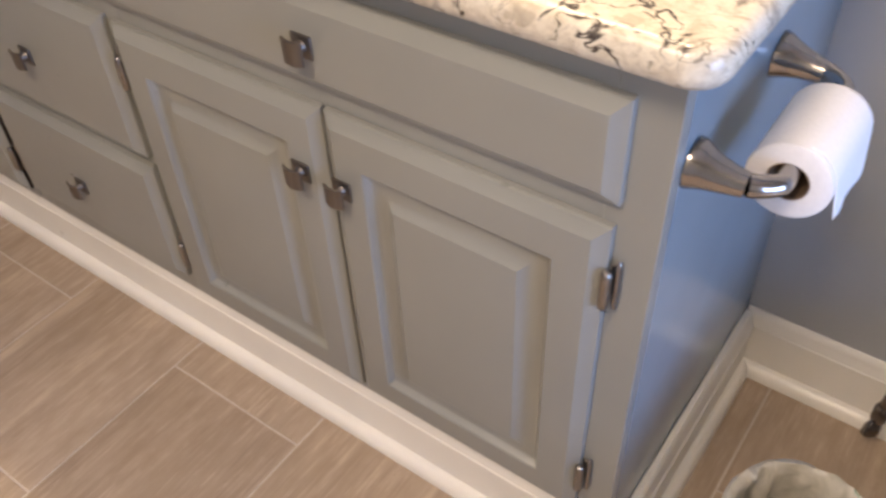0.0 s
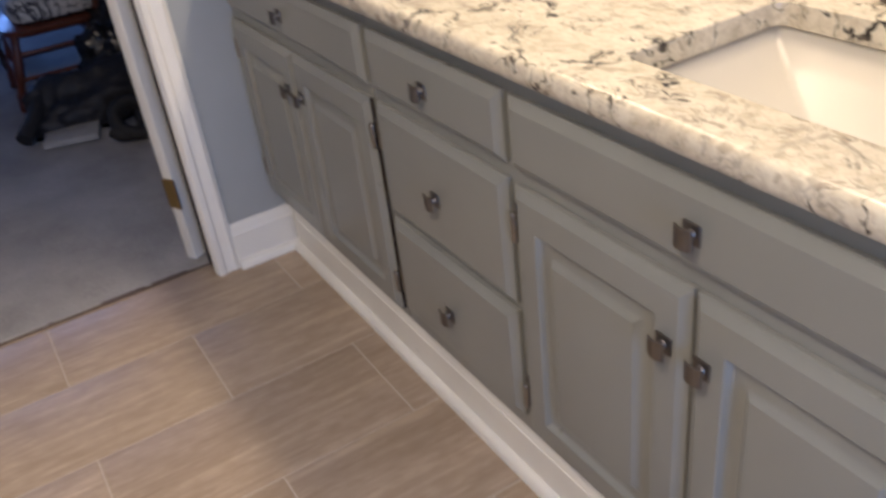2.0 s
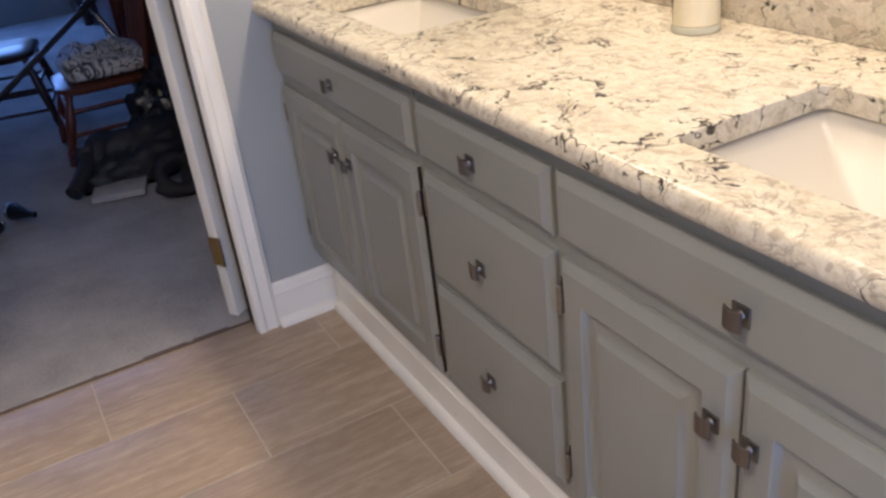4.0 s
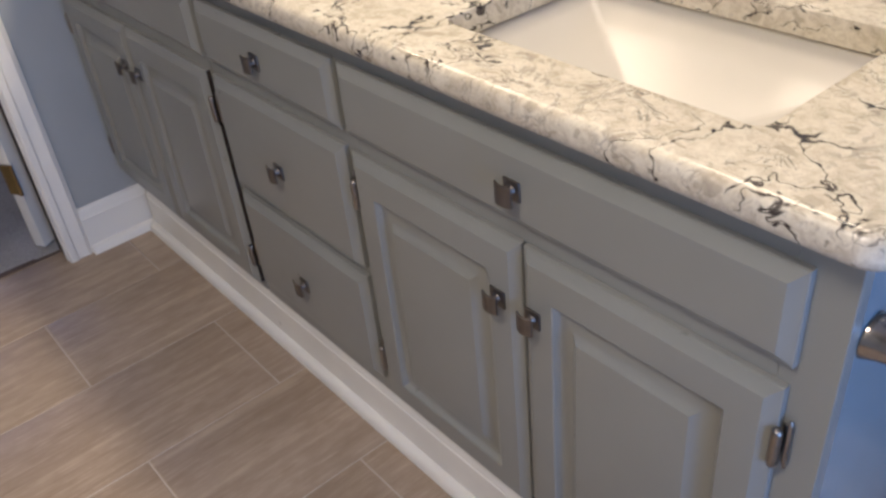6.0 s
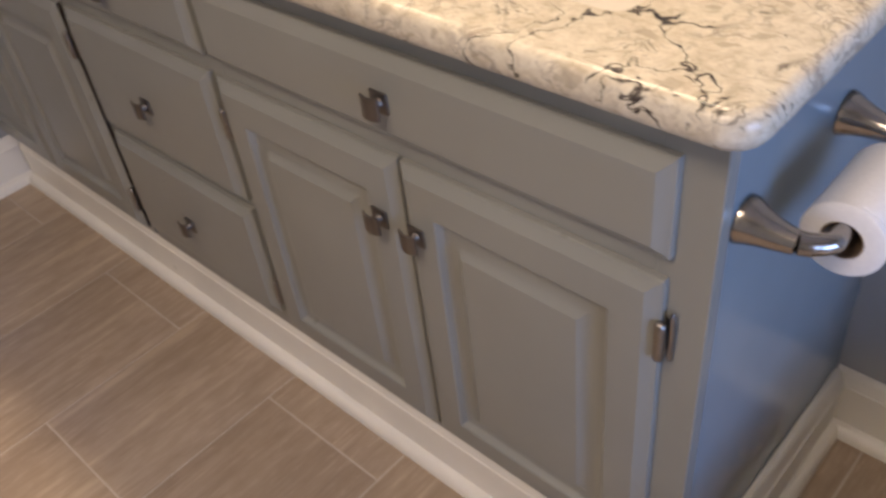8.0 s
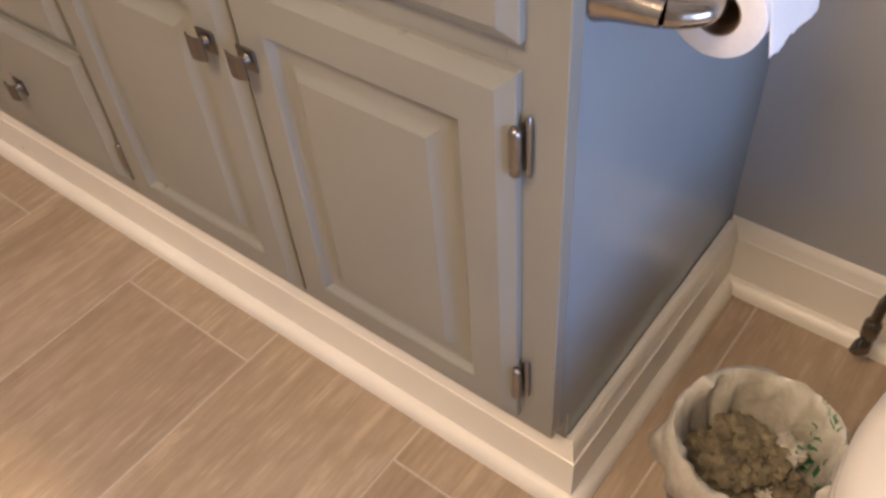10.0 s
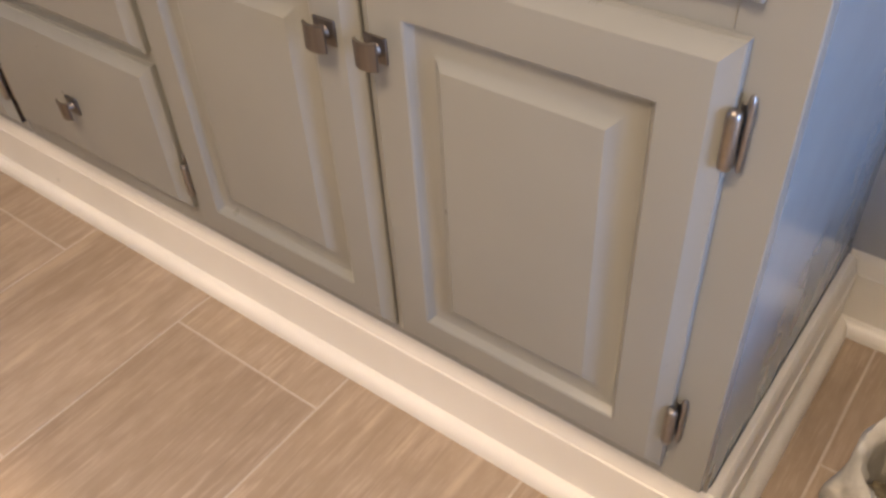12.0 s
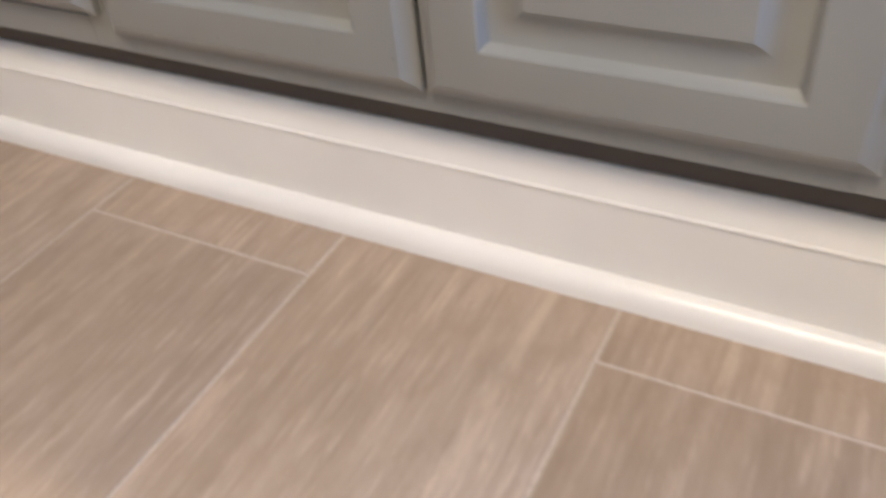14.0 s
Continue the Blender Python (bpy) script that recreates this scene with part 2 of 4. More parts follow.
def carpet_mat():
    m, nt, b = mat("grey_carpet", 0.95, spec=0.1)
    v = mapping(nt)
    big = noise_tex(nt, v, 3.2, 5, 0.6)
    fine = noise_tex(nt, v, 190, 3)
    c = ramp(nt, big, [(0.34, (0.20, 0.197, 0.195)), (0.66, (0.47, 0.46, 0.45))])
    c = mix(nt, 0.5, c, ramp(nt, fine, [(0.3, (0.32, 0.315, 0.31)), (0.7, (0.56, 0.545, 0.53))]))
    nt.links.new(c, b.inputs["Base Color"])
    bump(nt, b, fine, 0.9, 0.006)
    return m


def cushion_mat():
    m, nt, b = mat("patterned_cushion_cloth", 0.9)
    v = mapping(nt)
    n = noise_tex(nt, v, 10, 3, 0.5, 2.0)
    d = math_node(nt, "ABSOLUTE", math_node(nt, "SUBTRACT", n, 0.5))
    c = ramp(nt, d, [(0.0, (0.04, 0.04, 0.05)), (0.018, (0.09, 0.09, 0.10)), (0.035, (0.58, 0.57, 0.55))])
    nt.links.new(c, b.inputs["Base Color"])
    return m


def glass_mat():
    m, nt, b = mat("clear_glass", 0.03)
    clear = nt.nodes.new("ShaderNodeBsdfTransparent")
    clear.inputs[0].default_value = (0.97, 0.98, 0.95, 1)
    gloss = node(nt, "BsdfGlossy", Roughness=0.03)
    fres = node(nt, "Fresnel", IOR=1.25)
    mx = nt.nodes.new("ShaderNodeMixShader")
    nt.links.new(fres.outputs[0], mx.inputs[0])
    nt.links.new(clear.outputs[0], mx.inputs[1])
    nt.links.new(gloss.outputs[0], mx.inputs[2])
    nt.links.new(mx.outputs[0], nt.nodes["Material Output"].inputs["Surface"])
    return m


LINER, CARPET, CUSHION, GLASS = liner_mat(), carpet_mat(), cushion_mat(), glass_mat()


# ---- mesh helpers ----
def mesh_of(name, bm, material, smooth=None):
    bmesh.ops.recalc_face_normals(bm, faces=bm.faces)
    me = bpy.data.meshes.new(name)
    bm.to_mesh(me)
    bm.free()
    me.materials.append(material)
    if smooth is not None:
        me.polygons.foreach_set("use_smooth", [True] * len(me.polygons))
        me.set_sharp_from_angle(angle=radians(smooth))
    return me


def part(name, bm, material, parent=None, label="", smooth=35, kind=""):
    ob = new(name, mesh_of(name, bm, material, smooth))
    ob.parent = parent
    return tagged(ob, label=label, kind=kind)


def thing(name, m, label, category, group="", kind=""):
    ob = new(name)
    ob.empty_display_size = 0.05
    ob.matrix_world = m
    return tagged(ob, label, category, group, kind)


def box(x0, x1, y0, y1, z0, z1, bev=0.0, seg=2, bm=None):
    out = bm or bmesh.new()
    r = bmesh.ops.create_cube(out, size=1.0)
    vs = r["verts"]
    for v in vs:
        v.co = Vector(((x0 + x1) / 2 + v.co.x * (x1 - x0), (y0 + y1) / 2 + v.co.y * (y1 - y0), (z0 + z1) / 2 + v.co.z * (z1 - z0)))
    if bev:
        es = {e for v in vs for e in v.link_edges}
        bmesh.ops.bevel(out, geom=list(es), offset=bev, segments=seg, profile=0.5, affect="EDGES")
    return out


def loft(rings, closed=True, caps=(True, True), bm=None):
    """Joins rings of equal length into one skin."""
    out = bm or bmesh.new()
    rows = [[out.verts.new(p) for p in r] for r in rings]
    n = len(rows[0])
    for a, b in zip(rows, rows[1:]):
        for i in range(n if closed else n - 1):
            j = (i + 1) % n
            out.faces.new((a[i], a[j], b[j], b[i]))
    if caps[0]:
        out.faces.new(rows[0])
    if caps[1]:
        out.faces.new(rows[-1])
    return out


def lathe(profile, n=32, m=None, bm=None, caps=(True, True)):
    m = m or Matrix()
    rings = [[m @ Vector((r * math.cos(2 * math.pi * i / n), r * math.sin(2 * math.pi * i / n), z)) for i in range(n)] for r, z in profile]
    return loft(rings, True, caps, bm)


def tube(points, radii, n=14, bm=None, flat=1.0):
    """A round bar along points, with a radius at each."""
    pts = [Vector(p) for p in points]
    rings, up = [], None
    for i, p in enumerate(pts):
        d = (pts[min(i + 1, len(pts) - 1)] - pts[max(i - 1, 0)]).normalized()
        if up is None:
            up = d.orthogonal().normalized()
        up = (up - d * up.dot(d)).normalized()
        side = d.cross(up)
        r = radii[i] if isinstance(radii, (list, tuple)) else radii
        rings.append([p + r * (math.cos(a) * up + flat * math.sin(a) * side) for a in (2 * math.pi * k / n for k in range(n))])
    return loft(rings, bm=bm)


def curve_points(ctrl, steps=8):
    """A smooth line through control points (Catmull-Rom)."""
    c = [Vector(p) for p in ctrl]
    c = [2 * c[0] - c[1]] + c + [2 * c[-1] - c[-2]]
    out = []
    for i in range(1, len(c) - 2):
        for k in range(steps):
            t = k / steps
            a, b, d, e = c[i - 1], c[i], c[i + 1], c[i + 2]
            out.append(0.5 * (2 * b + (d - a) * t + (2 * a - 5 * b + 4 * d - e) * t * t + (3 * b - a - 3 * d + e) * t ** 3))
    return out + [c[-2]]


def rounded_rect(x0, x1, y0, y1, r, z, n=6):
    rs = r if isinstance(r, (list, tuple)) else (r, r, r, r)
    out = []
    for (cx, cy, sx, sy, a0), rr in zip(((x1, y0, -1, 1, -90), (x1, y1, -1, -1, 0), (x0, y1, 1, -1, 90), (x0, y0, 1, 1, 180)), rs):
        for k in range(n + 1):
            a = radians(a0 + 90 * k / n)
            out.append(Vector((cx + sx * rr + rr * math.cos(a), cy + sy * rr + rr * math.sin(a), z)))
    return out


def extrude_profile(profile, a, b, out_dir, bm=None, mitre=(0, 0)):
    """A moulding: profile of (out, z) pairs swept from a to b; mitre lengthens each end by that much per metre of out."""
    a, b, o = Vector(a), Vector(b), Vector(out_dir)
    d = (b - a).normalized()
    r0 = [a + o * u + Vector((0, 0, z)) - d * u * mitre[0] for u, z in profile]
    r1 = [b + o * u + Vector((0, 0, z)) + d * u * mitre[1] for u, z in profile]
    return loft([r0, r1], True, (True, True), bm)


# ---- room shell ----
def structure(name, bm, material, label, category, smooth=None):
    return tagged(part(name, bm, material, smooth=smooth), label, category, kind="structure")


structure("wall_back", box(WALL_L - 0.075, WALL_R + 0.12, WALL_B, WALL_B + 0.12, 0, CEIL), WALL, "grey painted wall behind the vanity and toilet", "wall")
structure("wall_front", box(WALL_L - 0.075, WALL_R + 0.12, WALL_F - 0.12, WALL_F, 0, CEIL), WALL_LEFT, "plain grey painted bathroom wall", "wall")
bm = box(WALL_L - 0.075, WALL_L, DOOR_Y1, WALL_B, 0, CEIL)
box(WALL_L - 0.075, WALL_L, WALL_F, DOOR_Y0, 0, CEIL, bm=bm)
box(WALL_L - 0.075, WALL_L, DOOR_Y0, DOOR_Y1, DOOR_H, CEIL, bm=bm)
structure("wall_left", bm, WALL_LEFT, "grey painted wall with the doorway to the bedroom", "wall")
wy0, wy1, wz0, wz1 = -0.79, 0.11, 0.50, 1.26
bm = box(WALL_R, WALL_R + 0.12, WALL_F, wy0, 0, CEIL)
box(WALL_R, WALL_R + 0.12, wy1, WALL_B, 0, CEIL, bm=bm)
box(WALL_R, WALL_R + 0.12, wy0, wy1, 0, wz0, bm=bm)
box(WALL_R, WALL_R + 0.12, wy0, wy1, wz1, CEIL, bm=bm)
structure("wall_right", bm, WALL, "grey painted wall with a window opening", "wall")
structure("ceiling", box(WALL_L - 0.075, WALL_R + 0.12, WALL_F - 0.12, WALL_B + 0.12, CEIL, CEIL + 0.1), CEILING, "plain white ceiling", "ceiling")

# bedroom shell
bm = box(BED_X - 0.1, BED_X, BED_Y0, -1.70, 0, CEIL)
box(BED_X - 0.1, BED_X, -0.10, BED_Y1, 0, CEIL, bm=bm)
box(BED_X - 0.1, BED_X, -1.70, -0.10, 0, 0.75, bm=bm)
box(BED_X - 0.1, BED_X, -1.70, -0.10, 2.05, CEIL, bm=bm)
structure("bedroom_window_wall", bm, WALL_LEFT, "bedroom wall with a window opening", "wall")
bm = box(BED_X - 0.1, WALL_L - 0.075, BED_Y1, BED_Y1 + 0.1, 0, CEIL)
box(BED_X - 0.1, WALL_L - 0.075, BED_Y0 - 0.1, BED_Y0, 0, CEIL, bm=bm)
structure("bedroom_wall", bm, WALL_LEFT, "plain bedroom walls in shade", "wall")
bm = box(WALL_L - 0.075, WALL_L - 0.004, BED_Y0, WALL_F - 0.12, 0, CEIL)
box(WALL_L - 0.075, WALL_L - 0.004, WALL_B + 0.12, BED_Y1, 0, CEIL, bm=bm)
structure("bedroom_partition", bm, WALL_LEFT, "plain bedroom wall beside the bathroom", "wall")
structure("bedroom_ceiling", box(BED_X - 0.1, WALL_L - 0.075, BED_Y0 - 0.1, BED_Y1 + 0.1, CEIL, CEIL + 0.1), CEILING, "plain white bedroom ceiling", "ceiling")


def carpet_sheet():
    bm = bmesh.new()
    nx, ny = 150, 110
    g = [[bm.verts.new((SILL_X + (BED_X - SILL_X) * (i / nx) ** 1.5, BED_Y0 + (BED_Y1 - BED_Y0) * j / ny, 0)) for j in range(ny + 1)] for i in range(nx + 1)]
    for i, row in enumerate(g):
        for v in row:
            p = v.co
            v.co.z = 0.004 + 0.010 * noise.noise(p * 2.0) + 0.004 * noise.noise(p * 9.0) + 0.003 * noise.noise(p * 40.0)
            if i == 0:
                v.co.z = -0.004
                v.co.x += 0.006 * noise.noise(p * 30.0)
    for i in range(nx):
        for j in range(ny):
            bm.faces.new((g[i][j], g[i + 1][j], g[i + 1][j + 1], g[i][j + 1]))
    return bm


tagged(part("threshold", box(SILL_X - 0.012, SILL_X + 0.008, DOOR_Y0, DOOR_Y1 - 0.002, -0.004, 0.0035, 0.0015), BROWN_STRIP), "narrow brown strip between tile and carpet", "threshold", kind="structure")
structure("bedroom_carpet", carpet_sheet(), CARPET, "grey cut-pile carpet with soft uneven wear", "carpet", smooth=180)

# ---- mouldings ----
BASE = [(-0.0054, 0), (0.014, 0), (0.014, 0.1030), (0.0152, 0.1036), (0.0158, 0.1052), (0.0152, 0.1070), (0.0136, 0.1078), (0.0124, 0.1150), (0.0092, 0.1215), (0.0094, 0.1250), (0.0072, 0.1320), (0.003, BASE_H), (-0.0054, BASE_H)]
SHOE = [(0.0, 0.0)] + [(0.0 + 0.0190 * math.cos(radians(a)), 0.0 + 0.024 * math.sin(radians(a)) ** 0.9) for a in range(0, 91, 15)] + [(0.0, 0.024)]
FRONT_BASE_Y = 0.057     # toe-kick face that carries the base


def skirting(name, a, b, out, label, mitre=(0, 0)):
    board = tagged(part(name, extrude_profile(BASE, a, b, out, mitre=mitre), TRIM, smooth=30), label, "baseboard", kind="structure")
    o = Vector(out) * 0.014
    along = (Vector(b) - Vector(a)).normalized() * 0.014
    part("shoe_moulding", extrude_profile(SHOE, Vector(a) + o - along * mitre[0], Vector(b) + o + along * mitre[1], out, mitre=mitre), TRIM, board, smooth=50)
    return board


skirting("baseboard_vanity", (WALL_L + 0.034, FRONT_BASE_Y, 0), (SIDE_X + 0.006, FRONT_BASE_Y, 0), (0, -1, 0), "glossy white baseboard with a cap and shoe under the vanity front", (0, 1))
skirting("baseboard_side", (SIDE_X + 0.006, FRONT_BASE_Y, 0), (SIDE_X + 0.006, WALL_B - 0.014, 0), (1, 0, 0), "glossy white baseboard along the vanity's side", (1, 0))
skirting("baseboard_back", (SIDE_X + 0.002, WALL_B, 0), (WALL_R, WALL_B, 0), (0, -1, 0), "glossy white baseboard on the grey back wall")
skirting("baseboard_left", (WALL_L, -0.139, 0), (WALL_L, FRONT_BASE_Y, 0), (1, 0, 0), "short white baseboard between vanity and doorway")

CASING = [(0, 0), (0.016, 0), (0.021, 0.005), (0.021, 0.019), (0.015, 0.025), (0.015, 0.047), (0.018, 0.053), (0.012, 0.062), (0.010, 0.066), (0, 0.066)]


def door_casing():
    bm = bmesh.new()
    z1 = DOOR_H + 0.07
    for y, s in ((DOOR_Y1 - 0.014, 1), (DOOR_Y0 + 0.014, -1)):
        loft([[Vector((WALL_L + u, y + s * w, z)) for u, w in CASING] for z in (0.0, z1)], bm=bm)
    loft([[Vector((WALL_L + u, y, DOOR_H + w)) for u, w in CASING] for y in (DOOR_Y0 + 0.014, DOOR_Y1 - 0.014)], bm=bm)
    return bm


frame_1 = tagged(part("door_frame_1", door_casing(), TRIM, smooth=30), "glossy white door casing round the bedroom doorway", "door frame", kind="structure")
bm = box(WALL_L - 0.014, WALL_L + 0.004, DOOR_Y1 - 0.018, DOOR_Y1 + 0.002, 0, DOOR_H, 0.002)
box(WALL_L - 0.079, WALL_L + 0.004, DOOR_Y0 - 0.002, DOOR_Y0 + 0.018, 0, DOOR_H, 0.002, bm=bm)
box(WALL_L - 0.079, WALL_L + 0.004, DOOR_Y0 + 0.018, DOOR_Y1 - 0.018, DOOR_H - 0.018, DOOR_H, 0.002, bm=bm)
part("jamb", bm, TRIM, frame_1)
# added dark strip in place of the shaded gap between leaf and casing
part("hinge_gap_shade", box(WALL_L - 0.079, WALL_L - 0.0145, DOOR_Y1 - 0.013, DOOR_Y1 + 0.002, 0, DOOR_H, 0.001), GAP_SHADE, frame_1, "dark strip standing for the shaded gap at the hinge jamb")


def bedroom_door():
    """The leaf, swung far back into the bedroom."""
    d = thing("door_1", pose(WALL_L - 0.112, DOOR_Y1 - 0.055, 0.012, 0, 0, 122), "white painted door leaf standing open into the bedroom", "door", kind="structure")
    part("leaf", box(0.006, 0.745, -0.0175, 0.0175, 0, 2.0, 0.0015), TRIM, d)
    for z in (0.22, 1.0, 1.78):
        bm = lathe([(0.0055, z - 0.045), (0.0055, z + 0.045)], 12, Matrix.Translation((0.0, -0.021, 0)))
        box(-0.001, 0.0055, -0.019, 0.015, z - 0.044, z + 0.044, bm=bm)
        part("hinge", bm, BRASS, d, "dull brass butt hinge")
    return d


bedroom_door()


# ---- vanity cabinet ----
vanity = thing("vanity_cabinet", pose(-1.0, 0.3, 0), "long greige painted bathroom vanity with raised-panel doors and drawers", "vanity")
vanity_inv = pose(1.0, -0.3, 0)


def vpart(name, bm, material, parent=vanity, label="", smooth=35):
    ob = part(name, bm, material, parent, label, smooth)
    ob.matrix_parent_inverse = vanity_inv if parent is vanity else Matrix()
    return ob


FX0, FX1 = WALL_L + 0.001, SIDE_X
FZ0, FZ1 = 0.181, COUNTER_B - 0.001
# the slot near x = -1.215 is added to deepen the shadow line there
STILES = ((FX0, -1.935), (-1.235, -1.2180), (-1.2115, -1.180), (-0.802, -0.750), (-0.066, FX1))
RAILS = ((FZ0, 0.215), (0.686, 0.736), (0.827, FZ1))
bm = bmesh.new()
for x0, x1 in STILES:
    box(x0, x1, FRAME_Y, FRAME_Y + 0.019, FZ0, FZ1, 0.0008, 1, bm)
for (x0, x1) in ((-1.935, -1.235), (-1.180, -0.802), (-0.750, -0.066)):
    for z0, z1 in RAILS:
        box(x0, x1, FRAME_Y + 0.0003, FRAME_Y + 0.019, z0, z1, bm=bm)
box(-1.180, -0.802, FRAME_Y + 0.0003, FRAME_Y + 0.019, 0.440, 0.478, bm=bm)
box(-0.030, FX1, FRONT_BASE_Y - 0.004, FRONT_BASE_Y - 0.001, BASE_H + 0.0005, FZ0 + 0.01, bm=bm)
vpart("face_frame", bm, PAINT)
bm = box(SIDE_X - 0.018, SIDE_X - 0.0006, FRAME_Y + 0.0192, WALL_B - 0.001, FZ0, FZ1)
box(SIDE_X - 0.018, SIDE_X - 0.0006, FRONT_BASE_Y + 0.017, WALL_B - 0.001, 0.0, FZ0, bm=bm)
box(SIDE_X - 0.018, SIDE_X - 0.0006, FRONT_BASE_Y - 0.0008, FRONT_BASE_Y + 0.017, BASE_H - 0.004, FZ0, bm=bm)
# the panel's blue tint is daylight put into the paint colour
vpart("side_panel", bm, BLUE_LIT_PAINT, label="painted side panel with blue daylight in its colour")
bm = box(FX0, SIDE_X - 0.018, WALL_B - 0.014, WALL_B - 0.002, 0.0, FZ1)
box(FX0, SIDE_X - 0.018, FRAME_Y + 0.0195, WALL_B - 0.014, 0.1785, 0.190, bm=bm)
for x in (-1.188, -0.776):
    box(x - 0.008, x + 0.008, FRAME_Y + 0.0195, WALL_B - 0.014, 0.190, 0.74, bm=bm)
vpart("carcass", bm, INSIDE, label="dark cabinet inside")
# toe kick coloured dark to carry the shade under the face frame
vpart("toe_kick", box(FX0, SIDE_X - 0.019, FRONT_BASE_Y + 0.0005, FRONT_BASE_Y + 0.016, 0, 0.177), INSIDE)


def rect_ring(x0, x1, z0, z1, y):
    return [Vector((x0, y, z0)), Vector((x1, y, z0)), Vector((x1, y, z1)), Vector((x0, y, z1))]


EDGE = ((0.0, 0.0183), (0.0, 0.0112), (0.0010, 0.0095), (0.0028, 0.0088), (0.0050, 0.0080), (0.0138, 0.0012), (0.0152, 0.0003), (0.0172, 0.0))


def panel_door(x0, x1, z0, z1):
    rings = [rect_ring(x0 + i, x1 - i, z0 + i, z1 - i, y) for i, y in EDGE]
    s, t, b = 0.054, 0.060, 0.050
    for i, y in ((0.0, 0.0), (0.0018, 0.0012), (0.0040, 0.0052), (0.0070, 0.0090), (0.0110, 0.0104), (0.0190, 0.0102), (0.0262, 0.0086), (0.0318, 0.0062), (0.0362, 0.0034), (0.0385, 0.0012), (0.0398, 0.0004), (0.0420, 0.0002)):
        rings.append(rect_ring(x0 + s + i, x1 - s - i, z0 + b + i, z1 - t - i, y))
    return loft(rings)


def slab_front(x0, x1, z0, z1):
    rings = [rect_ring(x0 + i, x1 - i, z0 + i, z1 - i, y) for i, y in EDGE]
    rings += [rect_ring(x0 + i, x1 - i, z0 + i, z1 - i, y) for i, y in ((0.022, -0.0003), (0.030, -0.0004))]
    return loft(rings)


def knob(parent, x, z):
    """Square back plate, waisted post and a smaller curved face."""
    bm = box(x - 0.0135, x + 0.0135, -0.0034, -0.0002, z - 0.0135, z + 0.0135, 0.0012)
    lathe([(0.0075, 0), (0.0056, 0.003), (0.0052, 0.010), (0.0080, 0.0145)], 16, pose(x, -0.0032, z, 90, 0, 0), bm)
    rings = []
    for k in range(9):
        u = (k / 8 - 0.5) * 0.0265
        dy = -0.0188 + 0.0034 * (u / 0.012) ** 2
        rings.append([Vector((x + u, dy, z - 0.0145)), Vector((x + u, dy, z + 0.0145)), Vector((x + u, dy - 0.0026, z + 0.0137)), Vector((x + u, dy - 0.0026, z - 0.0137))])
    loft(rings, bm=bm)
    return part("knob", bm, NICKEL, parent, "brushed nickel square knob", 30)


def hinge(parent, x, z, s):
    """Wrap-round hinge: a plump barrel at the door's edge and a slim leaf with finials on the frame."""
    bm = box(min(x, x + s * 0.0098), max(x, x + s * 0.0098), FRAME_Y - 0.0026, FRAME_Y - 0.0002, z - 0.027, z + 0.027, 0.0011)
    tube([(x + s * 0.0002, 0.0055, z + d) for d in (-0.0265, -0.0245, -0.020, 0.020, 0.0245, 0.0265)], [0.0025, 0.0052, 0.0060, 0.0060, 0.0052, 0.0025], 14, bm)
    tube([(x + s * 0.0082, FRAME_Y - 0.0045, z + d) for d in (-0.030, -0.028, -0.022, 0.028, 0.034, 0.0365)], [0.0010, 0.0026, 0.0034, 0.0034, 0.0028, 0.0010], 12, bm)
    part("hinge", bm, HINGE_METAL, parent, "small brushed nickel hinge", 50)


DOORS = (
    (-1.960, -1.594, 0.204, 0.696, -1.632, 0.599, -1),
    (-1.590, -1.224, 0.204, 0.696, -1.559, 0.599, 1),
    (-0.762, -0.4062, 0.204, 0.696, -0.442, 0.600, -1),
    (-0.402, -0.0515, 0.204, 0.696, -0.379, 0.600, 1),
)
for x0, x1, z0, z1, kx, kz, s in DOORS:
    d = vpart("cabinet_door", panel_door(x0, x1, z0, z1), PAINT, smooth=22)
    # dark strip added on this door's edge to draw its shadow gap
    if x1 == -1.224:
        part("edge_shade_strip", box(x1 - 0.001, x1 + 0.0008, 0.0105, 0.0181, z0 + 0.001, z1 - 0.001), GAP_SHADE, d, "dark strip standing for the shadow gap at the door edge")
    knob(d, kx, kz)
    hx = x1 if s > 0 else x0
    for hz in (0.620, 0.281):
        hinge(d, hx + 0.002 * s, hz, s)
DRAWERS = (
    (-1.960, -1.222, 0.724, 0.837, -1.595, 0.779),
    (-1.196, -0.780, 0.724, 0.837, -0.994, 0.779),
    (-1.196, -0.780, 0.468, 0.698, -0.994, 0.576),
    (-1.196, -0.780, 0.222, 0.450, -0.994, 0.326),
    (-0.764, -0.048, 0.724, 0.837, -0.405, 0.779),
)
for x0, x1, z0, z1, kx, kz in DRAWERS:
    d = vpart("drawer_front", slab_front(x0, x1, z0, z1), PAINT, smooth=22)
    knob(d, kx, kz)

# ---- counter, basins, splash ----
CX0, CX1, CY0, CY1 = WALL_L - 0.02, 0.026, -0.023, WALL_B - 0.001
SINKS = ((-0.603, -0.150, 0.078, 0.360), (-1.815, -1.362, 0.078, 0.360))


